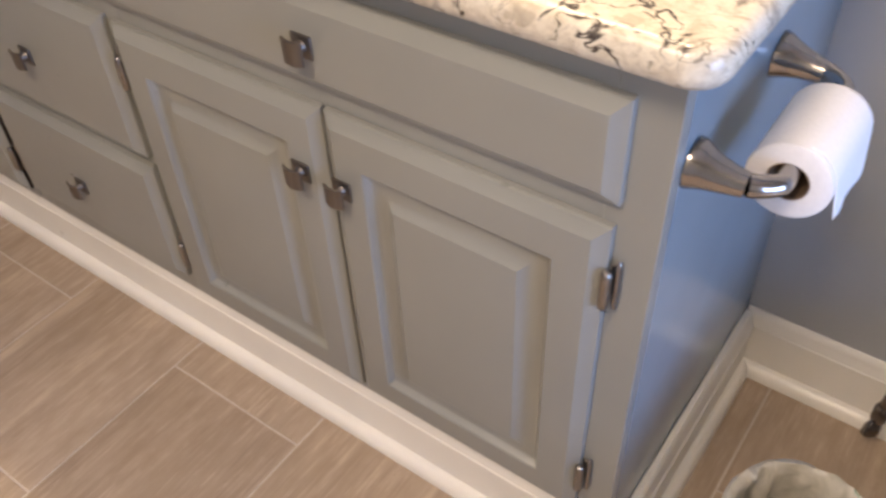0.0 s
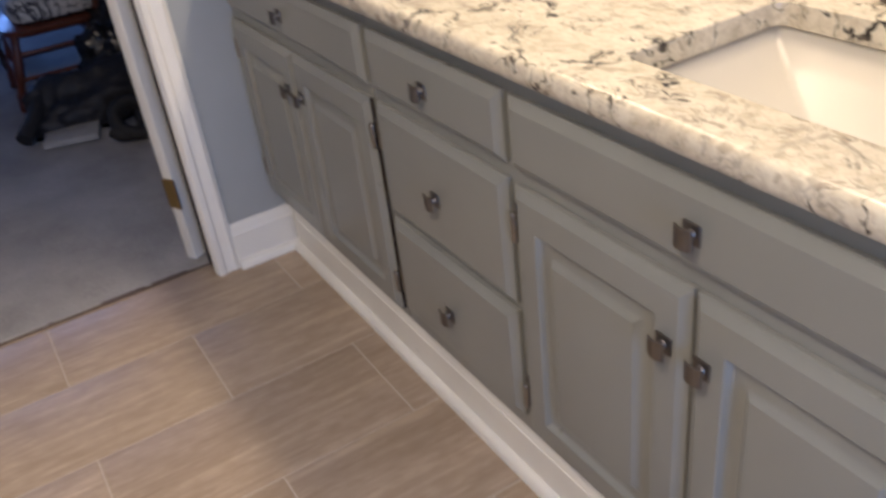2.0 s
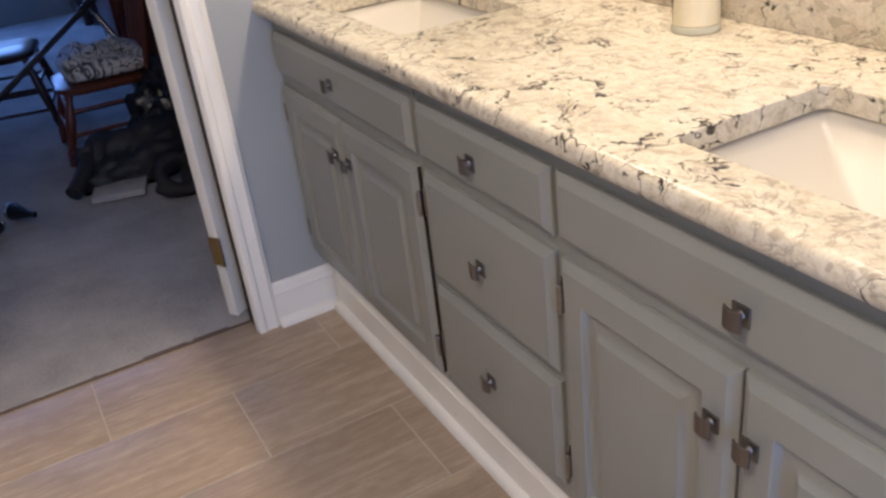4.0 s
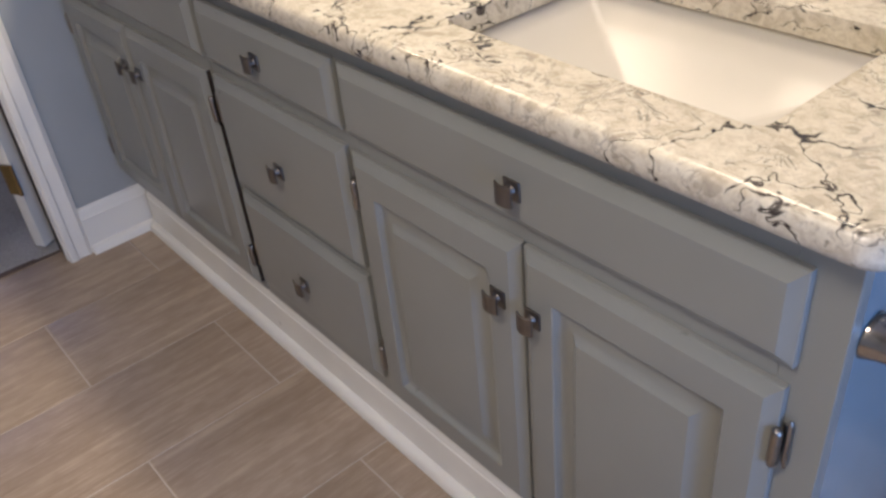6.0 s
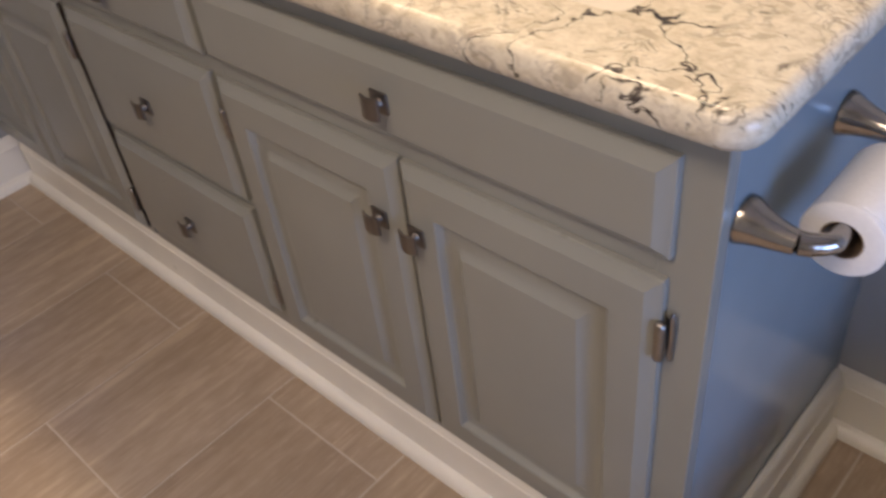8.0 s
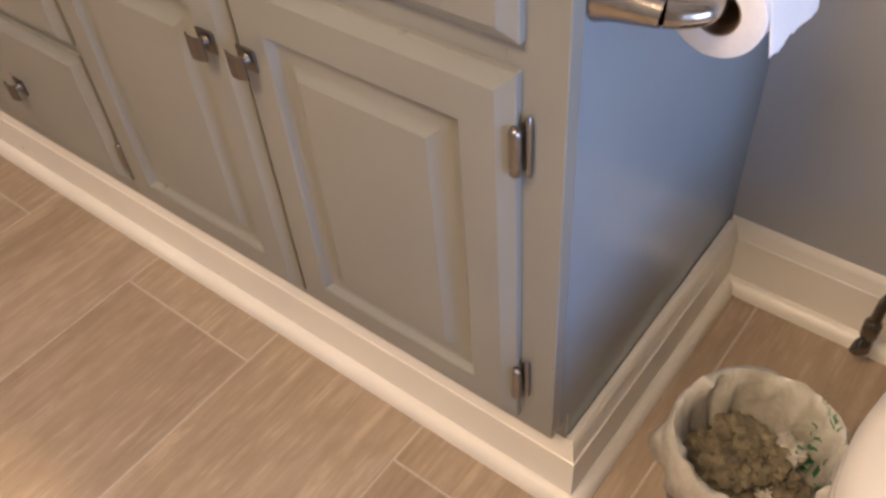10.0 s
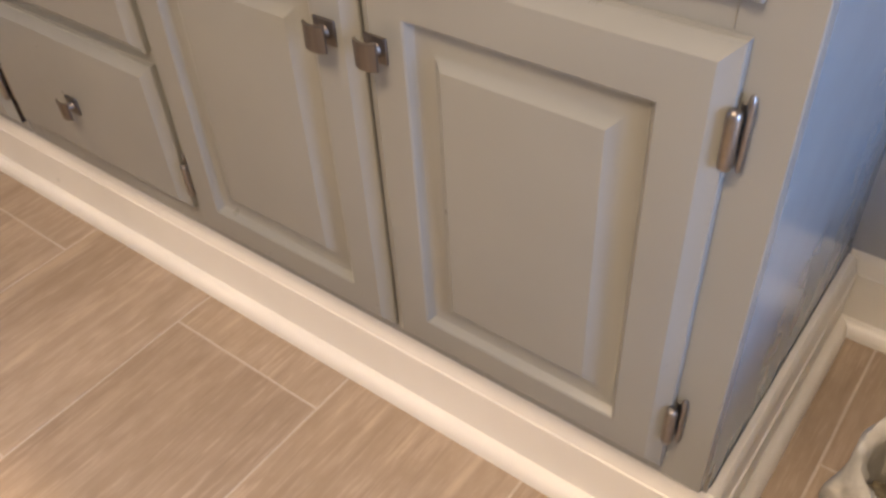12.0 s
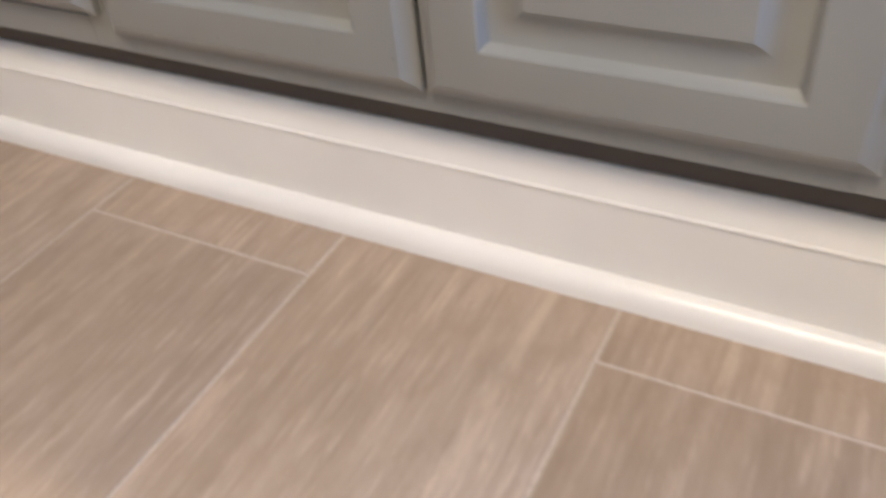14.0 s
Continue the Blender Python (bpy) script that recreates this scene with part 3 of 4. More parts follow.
def counter():
    bm = bmesh.new()
    th = COUNTER_Z - COUNTER_B
    prof = [(0.014, 0.0), (0.0065, -0.0018), (0.0022, -0.0065), (0.0, -0.0135), (0.0, -0.021), (0.0018, -0.028), (0.0060, -0.0335), (0.0125, -th), (0.060, -th)]
    rows = []
    for i, dz in prof:
        ring = rounded_rect(CX0 + i, CX1 - i, CY0 + i, CY1 - 0.0001 * i, (max(0.034 - i, 0.004), 0.003, 0.003, 0.003), COUNTER_Z + dz, 8)
        rows.append([bm.verts.new(p) for p in ring])
    n = len(rows[0])
    for a, b in zip(rows, rows[1:]):
        for k in range(n):
            bm.faces.new((a[k], a[(k + 1) % n], b[(k + 1) % n], b[k]))
    holes = []
    for x0, x1, y0, y1 in SINKS:
        hole = []
        for i, dz in ((-0.0025, 0.0), (-0.0006, -0.0008), (0.0, -0.003), (0.0, -th)):
            ring = rounded_rect(x0 + i, x1 - i, y0 + i, y1 - i, 0.018, COUNTER_Z + dz, 6)
            hole.append([bm.verts.new(p) for p in ring])
        m = len(hole[0])
        for a, b in zip(hole, hole[1:]):
            for k in range(m):
                bm.faces.new((a[k], a[(k + 1) % m], b[(k + 1) % m], b[k]))
        holes.append(hole)
    for level in (0, -1):
        edges = []
        for loop in [rows[level]] + [h[level] for h in holes]:
            for k in range(len(loop)):
                edges.append(bm.edges.get((loop[k], loop[(k + 1) % len(loop)])))
        bmesh.ops.triangle_fill(bm, use_beauty=True, edges=edges)
    return bm


worktop = tagged(part("countertop", counter(), QUARTZ, smooth=40), "cream quartz countertop with dark broken veins and rounded edge", "countertop")
splash = tagged(part("backsplash", box(CX0 + 0.021, CX1 - 0.026, WALL_B - 0.012, WALL_B - 0.0015, COUNTER_Z + 0.0005, COUNTER_Z + 0.105, 0.002), QUARTZ), "low cream quartz backsplash with dark veins", "backsplash")


def basin(x0, x1, y0, y1):
    """A hopper: short upright rim, then four long slopes to a small flat round the drain."""
    inner = ((-0.016, -0.0375), (-0.008, -0.0376), (-0.0035, -0.040), (-0.001, -0.047), (0.006, -0.058), (0.030, -0.076), (0.070, -0.101), (0.104, -0.120), (0.114, -0.1245), (0.126, -0.127))
    rings = [rounded_rect(x0 + i * (1.45 if i > 0 else 1), x1 - i * (1.45 if i > 0 else 1), y0 + i, y1 - i, 0.010, COUNTER_Z + z, 6) for i, z in inner]
    outer = [rounded_rect(x0 + i - 0.012, x1 - i + 0.012, y0 + i - 0.012, y1 - i + 0.012, max(0.026, 0.026 + i * 0.12), COUNTER_Z + z - 0.012, 6) for i, z in inner[2:]]
    lip = [rounded_rect(x0 - 0.016, x1 + 0.016, y0 - 0.016, y1 + 0.016, 0.02, COUNTER_Z - 0.046, 6)]
    return loft(list(reversed(outer)) + lip + rings, True, (True, True))


for k, s in enumerate(SINKS):
    b = tagged(part("undermount_sink", basin(*s), CERAMIC, smooth=45), "white rectangular undermount ceramic sink with sloping walls", "sink", "vanity sinks")


def faucet(cx):
    """Widespread tap: a spout and two tapered handles."""
    y = WALL_B - 0.094
    f = thing("faucet", pose(cx, y, COUNTER_Z), "brushed nickel widespread faucet with conical bodies behind the sink", "faucet", "vanity faucets")
    for dx in (-0.102, 0.102):
        h = part("handle", lathe([(0.0245, 0.0), (0.0250, 0.003), (0.0190, 0.020), (0.0155, 0.045), (0.0140, 0.062), (0.0150, 0.066), (0.0150, 0.078), (0.0095, 0.084)], 28, Matrix.Translation((dx, 0, 0))), NICKEL, f, smooth=50)
        part("lever", tube([(dx, 0, 0.074), (dx * 1.25, -0.012, 0.080), (dx * 1.62, -0.022, 0.092)], [0.0085, 0.0075, 0.006], 12, flat=0.6), NICKEL, h, smooth=60)
    body = lathe([(0.027, 0.0), (0.0275, 0.003), (0.0215, 0.025), (0.0170, 0.060), (0.0155, 0.095)], 28)
    sp = part("spout", body, NICKEL, f, smooth=50)
    pts = curve_points([(0, 0, 0.092), (0, -0.006, 0.135), (0, -0.045, 0.165), (0, -0.100, 0.150), (0, -0.125, 0.120)], 6)
    part("spout_arm", tube(pts, [0.0155 - 0.004 * i / len(pts) for i in range(len(pts))], 16), NICKEL, sp, smooth=60)
    return f


faucet(-0.384)
faucet(-1.590)


def candle():
    c = thing("jar_candle", pose(-0.945, 0.448, COUNTER_Z), "cream candle in a clear glass jar on the counter", "candle")
    part("glass_jar", lathe([(0.0420, 0.0125), (0.0415, 0.018), (0.041, 0.095), (0.0385, 0.096), (0.0382, 0.0785)], 40, caps=(False, False)), GLASS, c, smooth=40).visible_shadow = False
    part("jar_base", lathe([(0.0405, 0.0003), (0.0425, 0.002), (0.0428, 0.009), (0.0420, 0.0125), (0.0400, 0.0130)], 40), JAR_BASE, c, "thick pale glass base", smooth=40)
    part("wax", lathe([(0.0385, 0.0132), (0.0402, 0.0145), (0.0385, 0.078), (0.030, 0.0775)], 32), WAX, c, smooth=40)
    part("wick", tube([(0, 0, 0.076), (0.001, 0, 0.083), (0.003, 0, 0.088)], 0.0012, 6), BLACK_PLASTIC, c)


candle()

# ---- toilet paper on its holder ----
RX, RZ, RR = 0.066, 0.752, 0.0385


def paper_holder():
    h = thing("toilet_paper_holder", pose(SIDE_X, 0.17, RZ), "brushed nickel toilet paper holder with flared posts on the vanity's side", "paper holder")
    inv = h.matrix_world.inverted()
    for y, s in ((0.062, 1), (0.272, -1)):
        # a cone that droops to a level underside, then an elbow into the roll
        pts = [(SIDE_X + 0.0005, y, RZ + 0.0055), (SIDE_X + 0.004, y, RZ + 0.0054), (SIDE_X + 0.014, y, RZ + 0.0040), (SIDE_X + 0.026, y, RZ + 0.0026), (SIDE_X + 0.040, y + s * 0.001, RZ + 0.0012), (SIDE_X + 0.0495, y + s * 0.002, RZ + 0.0006)]
        post = part("post", tube(pts, [0.0245, 0.0240, 0.0195, 0.0160, 0.0132, 0.0118], 28), NICKEL_DARK, h, smooth=50)
        post.matrix_parent_inverse = inv
        pts = curve_points([(SIDE_X + 0.050, y + s * 0.002, RZ + 0.0010), (SIDE_X + 0.060, y + s * 0.007, RZ + 0.0003), (RX - 0.001, y + s * 0.020, RZ), (RX, y + s * 0.042, RZ)], 6)
        part("elbow", tube(pts, [0.0114 - 0.0022 * i / (len(pts) - 1) for i in range(len(pts))], 20), NICKEL_DARK, post, smooth=50)
    ob = part("roller", tube([(RX, 0.092, RZ), (RX, 0.235, RZ)], 0.0078, 18), NICKEL, h, smooth=50)
    ob.matrix_parent_inverse = inv


paper_holder()


def paper_roll():
    y0, y1 = 0.100, 0.212
    r = thing("toilet_paper_roll", pose(RX, (y0 + y1) / 2, RZ), "white toilet paper roll, partly used, with a torn loose end", "toilet paper")
    h = (y1 - y0) / 2
    m = pose(0, 0, 0, 90, 0, 0)
    cz = -0.010
    bm = bmesh.new()
    prof = [(0.0195, -h), (RR - 0.002, -h), (RR, -h + 0.0015), (RR, h - 0.0015), (RR - 0.002, h), (0.0195, h)]
    lathe(prof + [prof[0]], 56, Matrix.Translation((0, 0, cz)) @ m, bm, (False, False))
    part("paper", bm, PAPER, r, smooth=40)
    bm = bmesh.new()
    prof = [(0.0178, -h + 0.0008), (0.0193, -h + 0.0008), (0.0193, h - 0.0008), (0.0178, h - 0.0008)]
    lathe(prof + [prof[0]], 40, Matrix.Translation((0, 0, cz)) @ m, bm, (False, False))
    part("core", bm, CARD, r, "brown card core", 40)
    # loose sheet over the far side, torn along its lower edge
    rows = []
    for k in range(15):
        u = k / 14
        ring = []
        for j in range(21):
            w = -h + 0.006 + (2 * h - 0.006) * j / 20
            if k <= 6:
                a = radians(90 - 88 * k / 6)
                x, z = (RR - 0.0006 + 0.0016 * min(1, k / 2)) * math.cos(a), cz + (RR - 0.0006 + 0.0016 * min(1, k / 2)) * math.sin(a)
            else:
                d = (k - 6) / 8
                length = 0.027 + 0.013 * (j / 20)
                tear = 0.006 * noise.noise(Vector((j * 0.55, 3.1, 0))) if k == 14 else 0
                x = RR + 0.0010 + 0.005 * d + 0.0012 * d * math.sin(j * 0.5)
                z = cz - d * length + tear
            ring.append(Vector((x, w, z)))
        rows.append(ring)
    bm = loft(rows, False, (False, False))
    ob = part("loose_sheet", bm, PAPER, r, "torn loose sheet", 60)
    mod = ob.modifiers.new("thickness", "SOLIDIFY")
    mod.thickness = 0.0006


paper_roll()

# ---- waste bin ----
BIN_X, BIN_Y, BIN_H = 0.188, 0.098, 0.270


def waste_bin():
    b = thing("waste_bin", pose(BIN_X + 0.010, BIN_Y, 0.001), "grey plastic waste bin with a white liner beside the toilet", "waste bin")
    n = 96
    rings = []
    for r, z in ((0.065, 0.0), (0.069, 0.004), (0.087, BIN_H - 0.012), (0.090, BIN_H - 0.010), (0.090, BIN_H), (0.086, BIN_H), (0.066, 0.008)):
        rings.append([Vector(((r + (0.0004 * (i % 2) if 0.003 < z < BIN_H - 0.011 else 0)) * math.cos(2 * math.pi * i / n), (r + (0.0004 * (i % 2) if 0.003 < z < BIN_H - 0.011 else 0)) * math.sin(2 * math.pi * i / n), z)) for i in range(n)])
    part("can", loft(rings), CAN_GREY, b, smooth=20)
    # liner: folded over the rim, crumpled, sinking inwards
    n = 120
    prof = ((0.0930, BIN_H - 0.056), (0.0935, BIN_H - 0.032), (0.0935, BIN_H - 0.012), (0.0925, BIN_H + 0.003), (0.0880, BIN_H + 0.008), (0.083, BIN_H + 0.002), (0.080, BIN_H - 0.030), (0.077, BIN_H - 0.070), (0.072, BIN_H - 0.140), (0.040, BIN_H - 0.165), (0.004, BIN_H - 0.170))
    rings = []
    for k, (r, z) in enumerate(prof):
        ring = []
        for i in range(n):
            a = 2 * math.pi * i / n
            c = Vector((math.cos(a) * 1.4, math.sin(a) * 1.4, 0.7 * k))
            amp = (0.014, 0.008, 0.003, 0.003, 0.005, 0.012, 0.022, 0.026, 0.026, 0.020, 0.006)[k]
            rr = r + amp * noise.noise(c * 2.6) + (0.12 if k < 3 else 0.3) * amp * noise.noise(c * 7.0)
            if k < 3:
                rr = max(rr, r - 0.001)
            elif k > 4:
                rr = min(rr, 0.0640 + 0.0215 * (z - 0.02) / BIN_H)
            zz = z + (0.040 if k == 0 else 0.010) * noise.noise(c * 2.2 + Vector((5, 1, 2))) + 0.0015 * noise.noise(c * 6)
            flap = math.exp(-((a - 3.45) / 0.13) ** 2)
            rr += flap * (0.018, 0.008, 0.002, 0, 0, 0, 0, 0, 0, 0, 0)[k]
            ring.append(Vector((rr * math.cos(a), rr * math.sin(a), zz)))
        rings.append(ring)
    ln = part("liner", loft(rings, True, (False, True)), LINER, b, "crumpled white plastic liner", 70)
    mod = ln.modifiers.new("thickness", "SOLIDIFY")
    mod.thickness, mod.offset = 0.0008, 1.0
    # crumpled scraps heaped inside the bag
    rng = random.Random(11)
    for k in range(9):
        bm = bmesh.new()
        bmesh.ops.create_icosphere(bm, subdivisions=4, radius=1)
        sc = Vector((rng.uniform(0.020, 0.032), rng.uniform(0.018, 0.030), rng.uniform(0.014, 0.020)))
        ang, far = 2.4 * k, 0.041 if k < 6 else 0.016
        off = Vector((math.cos(ang) * far, math.sin(ang) * far, BIN_H - 0.066 + rng.uniform(-0.006, 0.010) + (0.018 if k >= 6 else 0) + 0.022 * max(0, math.sin(ang))))
        for v in bm.verts:
            q = v.co * 2.3 + Vector((k * 7, 0, 0))
            f = 0.80 + 0.40 * noise.noise(q) + 0.45 * abs(noise.noise(q * 1.9)) + 0.16 * abs(noise.noise(q * 4.5))
            v.co = Vector((v.co.x * sc.x * f, v.co.y * sc.y * f, v.co.z * sc.z * f)) + off
        part("crumpled_paper", bm, LINER if k in (3, 5) else SCRAP, b, "crumpled paper scrap", 25)


waste_bin()


# ---- toilet ----
def toilet():
    t = thing("toilet", pose(0.462, 0.02, 0), "white glazed two-piece toilet beside the waste bin", "toilet")

    def oval(cx, cy, rx, ry, z, n=40, egg=0.12):
        return [Vector((cx + rx * math.cos(a) * (1 + egg * math.sin(a) * 0.5), cy + ry * math.sin(a), z)) for a in (2 * math.pi * i / n for i in range(n))]

    bowl = [oval(0, 0.10, 0.115, 0.235, 0.0), oval(0, 0.10, 0.118, 0.240, 0.02), oval(0, 0.10, 0.100, 0.215, 0.10), oval(0, 0.06, 0.110, 0.220, 0.20), oval(0, 0.02, 0.155, 0.240, 0.30), oval(0, 0.01, 0.176, 0.240, 0.365), oval(0, 0.01, 0.178, 0.242, 0.385), oval(0, 0.01, 0.170, 0.235, 0.392)]
    part("bowl", loft(bowl), CERAMIC, t, smooth=60)
    part("seat", loft([oval(0, 0.01, 0.182, 0.236, 0.394), oval(0, 0.01, 0.187, 0.241, 0.400), oval(0, 0.01, 0.187, 0.241, 0.408), oval(0, 0.01, 0.182, 0.236, 0.413)]), CERAMIC, t, smooth=60)
    part("lid", loft([oval(0, 0.01, 0.180, 0.234, 0.415), oval(0, 0.01, 0.186, 0.240, 0.419), oval(0, 0.01, 0.186, 0.240, 0.425), oval(0, 0.01, 0.172, 0.226, 0.434), oval(0, 0.01, 0.08, 0.11, 0.440)]), CERAMIC, t, smooth=60)
    part("tank", box(-0.21, 0.21, 0.340, 0.535, 0.40, 0.74, 0.025, 4), CERAMIC, t, smooth=60)
    part("tank_lid", box(-0.22, 0.22, 0.330, 0.540, 0.742, 0.775, 0.012, 3), CERAMIC, t, smooth=60)
    part("rear_base", box(-0.09, 0.09, 0.22, 0.52, 0.0, 0.398, 0.02, 3), CERAMIC, t, smooth=60)


toilet()


def supply_valve():
    y = WALL_B - 0.075
    v = thing("supply_valve", pose(0.24, y, 0.10), "dark chrome water supply valve at the baseboard", "valve")
    inv = v.matrix_world.inverted()
    a = part("pipe", tube(curve_points([(0.330, WALL_B - 0.016, 0.185), (0.315, y + 0.02, 0.185), (0.290, y, 0.184), (0.252, y, 0.180), (0.241, y, 0.168), (0.238, y, 0.118)], 5), 0.0085, 14), DARK_METAL, v, smooth=60)
    b = part("valve_body", tube([(0.238, y, 0.125), (0.238, y, 0.118), (0.238, y, 0.092), (0.238, y, 0.086)], [0.009, 0.0125, 0.0125, 0.009], 16), DARK_METAL, v, smooth=45)
    c = part("valve_handle", tube([(0.238, y, 0.088), (0.237, y - 0.004, 0.078), (0.236, y - 0.008, 0.062), (0.236, y - 0.009, 0.056)], [0.008, 0.0150, 0.0160, 0.009], 18, flat=0.6), DARK_METAL, v, smooth=45)
    d = part("escutcheon", tube([(0.330, WALL_B - 0.0165, 0.185), (0.330, WALL_B - 0.019, 0.185), (0.330, WALL_B - 0.026, 0.185)], [0.028, 0.027, 0.012], 24), DARK_METAL, v, smooth=45)
    for o in (a, b, c, d):
        o.matrix_parent_inverse = inv


supply_valve()


# ---- bedroom things seen through the doorway ----
def turned(p0, p1, r, n=10):
    p0, p1 = Vector(p0), Vector(p1)
    f = ((0, 0.7), (0.08, 0.85), (0.2, 1.15), (0.3, 0.8), (0.36, 1.05), (0.6, 1.2), (0.8, 1.0), (0.88, 0.75), (1, 0.9))
    return tube([p0.lerp(p1, u) for u, _ in f], [r * k for _, k in f], n)


def side_chair(m, wood, label, h):
    c = thing("dining_chair", m, label, "chair", "bedroom chairs")
    w, d = 0.21, 0.215
    seat = [rounded_rect(-w + i, w - i, -d + i, d - i, 0.11, z, 8) for i, z in ((0.012, h - 0.012), (0.0, h), (0.0, h + 0.018), (0.012, h + 0.026))]
    part("seat", loft(seat), wood, c, smooth=50)
    for sx in (-1, 1):
        part("leg", turned((sx * 0.195, -0.245, 0), (sx * 0.170, -0.170, h), 0.019), wood, c, smooth=60)
        part("leg", turned((sx * 0.195, 0.215, 0), (sx * 0.155, 0.155, h), 0.017), wood, c, smooth=60)
        part("back_post", tube(curve_points([(sx * 0.185, 0.175, h + 0.02), (sx * 0.195, 0.215, h + 0.25), (sx * 0.205, 0.275, h + 0.52)], 5), 0.014, 10), wood, c, smooth=60)
        part("stretcher", tube([(sx * 0.188, -0.215, 0.13), (sx * 0.185, 0.20, 0.13)], 0.010, 8), wood, c, smooth=60)
        part("stretcher", tube([(sx * 0.180, -0.192, 0.235), (sx * 0.175, 0.19, 0.235)], 0.009, 8), wood, c, smooth=60)
    for z in (0.14, 0.25):
        part("stretcher", tube([(-0.183, -0.245 + 0.21 * z, z), (0.183, -0.245 + 0.21 * z, z)], 0.010, 8), wood, c, smooth=60)
    for k in range(5):
        x = -0.13 + 0.065 * k
        part("spindle", tube([(x, 0.175, h + 0.02), (x * 1.06, 0.225, h + 0.26), (x * 1.12, 0.272, h + 0.46)], [0.006, 0.009, 0.006], 8), wood, c, smooth=60)
    part("crest_rail", tube(curve_points([(-0.22, 0.262, h + 0.50), (-0.1, 0.287, h + 0.515), (0.1, 0.287, h + 0.515), (0.22, 0.262, h + 0.50)], 5), 0.034, 10, flat=0.35), wood, c, smooth=60)
    return c


CH = pose(-4.03, -0.19, 0.004, 0, 0, -2)
side_chair(CH, RED_WOOD, "red-brown turned wooden chair with a patterned cushion on it", 0.315)
side_chair(pose(-4.62, -0.60, 0.004, 0, 0, 168), DARK_WOOD, "glossy dark wooden chair with turned legs on the carpet", 0.392)


def cushion(m):
    rings = []
    for k in range(9):
        u = k / 8
        z = 0.085 * u
        i = 0.05 * (2 * u - 1) ** 4 + 0.0
        ring = rounded_rect(-0.20 + i, 0.20 - i, -0.19 + i, 0.19 - i, 0.08, z, 6)
        rings.append([p + Vector((0.008 * noise.noise(p * 9), 0.008 * noise.noise(p * 9 + Vector((3, 0, 0))), 0.075 * u * noise.noise(p * 7 + Vector((0, 4, 0))))) for p in ring])
    top = rings[-1]
    c = sum(top, Vector()) / len(top)
    for s in (0.7, 0.4, 0.12):
        rings.append([c + (p - c) * s + Vector((0, 0, 0.085 * noise.noise(p * 8 * s + Vector((1, 2, s * 5))) + 0.045 * (1 - s))) for p in top])
    ob = part("seat_cushion", loft(rings), CUSHION, smooth=80)
    ob.matrix_world = m
    tagged(ob, "rumpled black and white patterned cushion on the chair seat", "cushion")


cushion(CH @ pose(0, 0.02, 0.344))


def lump(name, m, size, mat_, seed, label, category, crease=0.35):
    bm = bmesh.new()
    bmesh.ops.create_icosphere(bm, subdivisions=5, radius=1)
    for v in bm.verts:
        p = v.co.copy()
        q = p * 1.5 + Vector((seed, 0, 0))
        f = 1 + crease * noise.noise(q) + 0.5 * crease * abs(noise.noise(q * 2.3)) + 0.2 * crease * noise.noise(q * 6)
        v.co = Vector((p.x * size[0] * f, p.y * size[1] * f, max(0.0, p.z * f) * size[2]))
    ob = part(name, bm, mat_, smooth=60)
    ob.matrix_world = m
    return tagged(ob, label, category)


lump("black_bag", pose(-3.58, -0.13, 0.008, 0, 0, 10), (0.19, 0.34, 0.19), BLACK_CLOTH, 3.0, "slumped black cloth bag on the carpet", "bag")


def vacuum():
    v = thing("canister_vacuum", pose(-3.22, 0.10, 0.008, 0, 0, 80), "dark grey canister vacuum cleaner with a coiled hose on the carpet", "vacuum cleaner")
    bm = bmesh.new()
    bmesh.ops.create_icosphere(bm, subdivisions=4, radius=1)
    for p in bm.verts:
        x, y, z = p.co
        p.co = Vector((x * 0.20, y * 0.13, max(-0.1, z) * (0.14 - 0.03 * x) + 0.025))
    part("body", bm, GREY_PLASTIC, v, smooth=60)
    for s in (-1, 1):
        m = pose(0.10, s * 0.115, 0.055, 90, 0, 0)
        w = part("wheel", lathe([(0.030, -0.016), (0.053, -0.016), (0.056, -0.010), (0.056, 0.010), (0.053, 0.016), (0.030, 0.016)], 32, m), BLACK_PLASTIC, v, smooth=40)
        part("hub_cap", lathe([(0.028, -0.018), (0.030, 0.0), (0.028, 0.018)], 24, m), GREY_PLASTIC, w, smooth=40)
    part("handle", tube(curve_points([(-0.10, 0, 0.14), (-0.06, 0, 0.185), (0.05, 0, 0.175), (0.09, 0, 0.12)], 6), 0.013, 12), BLACK_PLASTIC, v, smooth=60)
    inv = v.matrix_world.inverted()
    ctrl = []
    for k in range(15):
        a = radians(-150 + 36 * k)
        ctrl.append((-3.20 - 0.060 * math.sin(a) + 0.002 * k, -0.140 + 0.076 * math.cos(a) + 0.004 * k, 0.080 + 0.046 * math.sin(a)))
    ctrl += [(-3.10, 0.02, 0.07), (-3.13, 0.09, 0.09)]
    hose = curve_points(ctrl, 7)
    ob = part("hose", tube(hose, [0.025 + 0.0022 * (i % 2) for i in range(len(hose))], 14), HOSE, v, "ribbed dark grey hose", smooth=30)
    ob.matrix_parent_inverse = inv
    ob = part("hose_end", tube([(-3.40, -0.50, 0.040), (-3.47, -0.44, 0.075), (-3.60, -0.36, 0.14)], [0.034, 0.036, 0.030], 16), HOSE, v, smooth=60)
    ob.matrix_parent_inverse = inv


vacuum()
tagged(part("flat_box", box(-0.105, 0.105, -0.085, 0.085, 0.0, 0.026, 0.004), GREY_CARD), "flat pale grey box lying on the carpet", "box").matrix_world = pose(-3.36, -0.325, 0.010, 0, 0, 74)


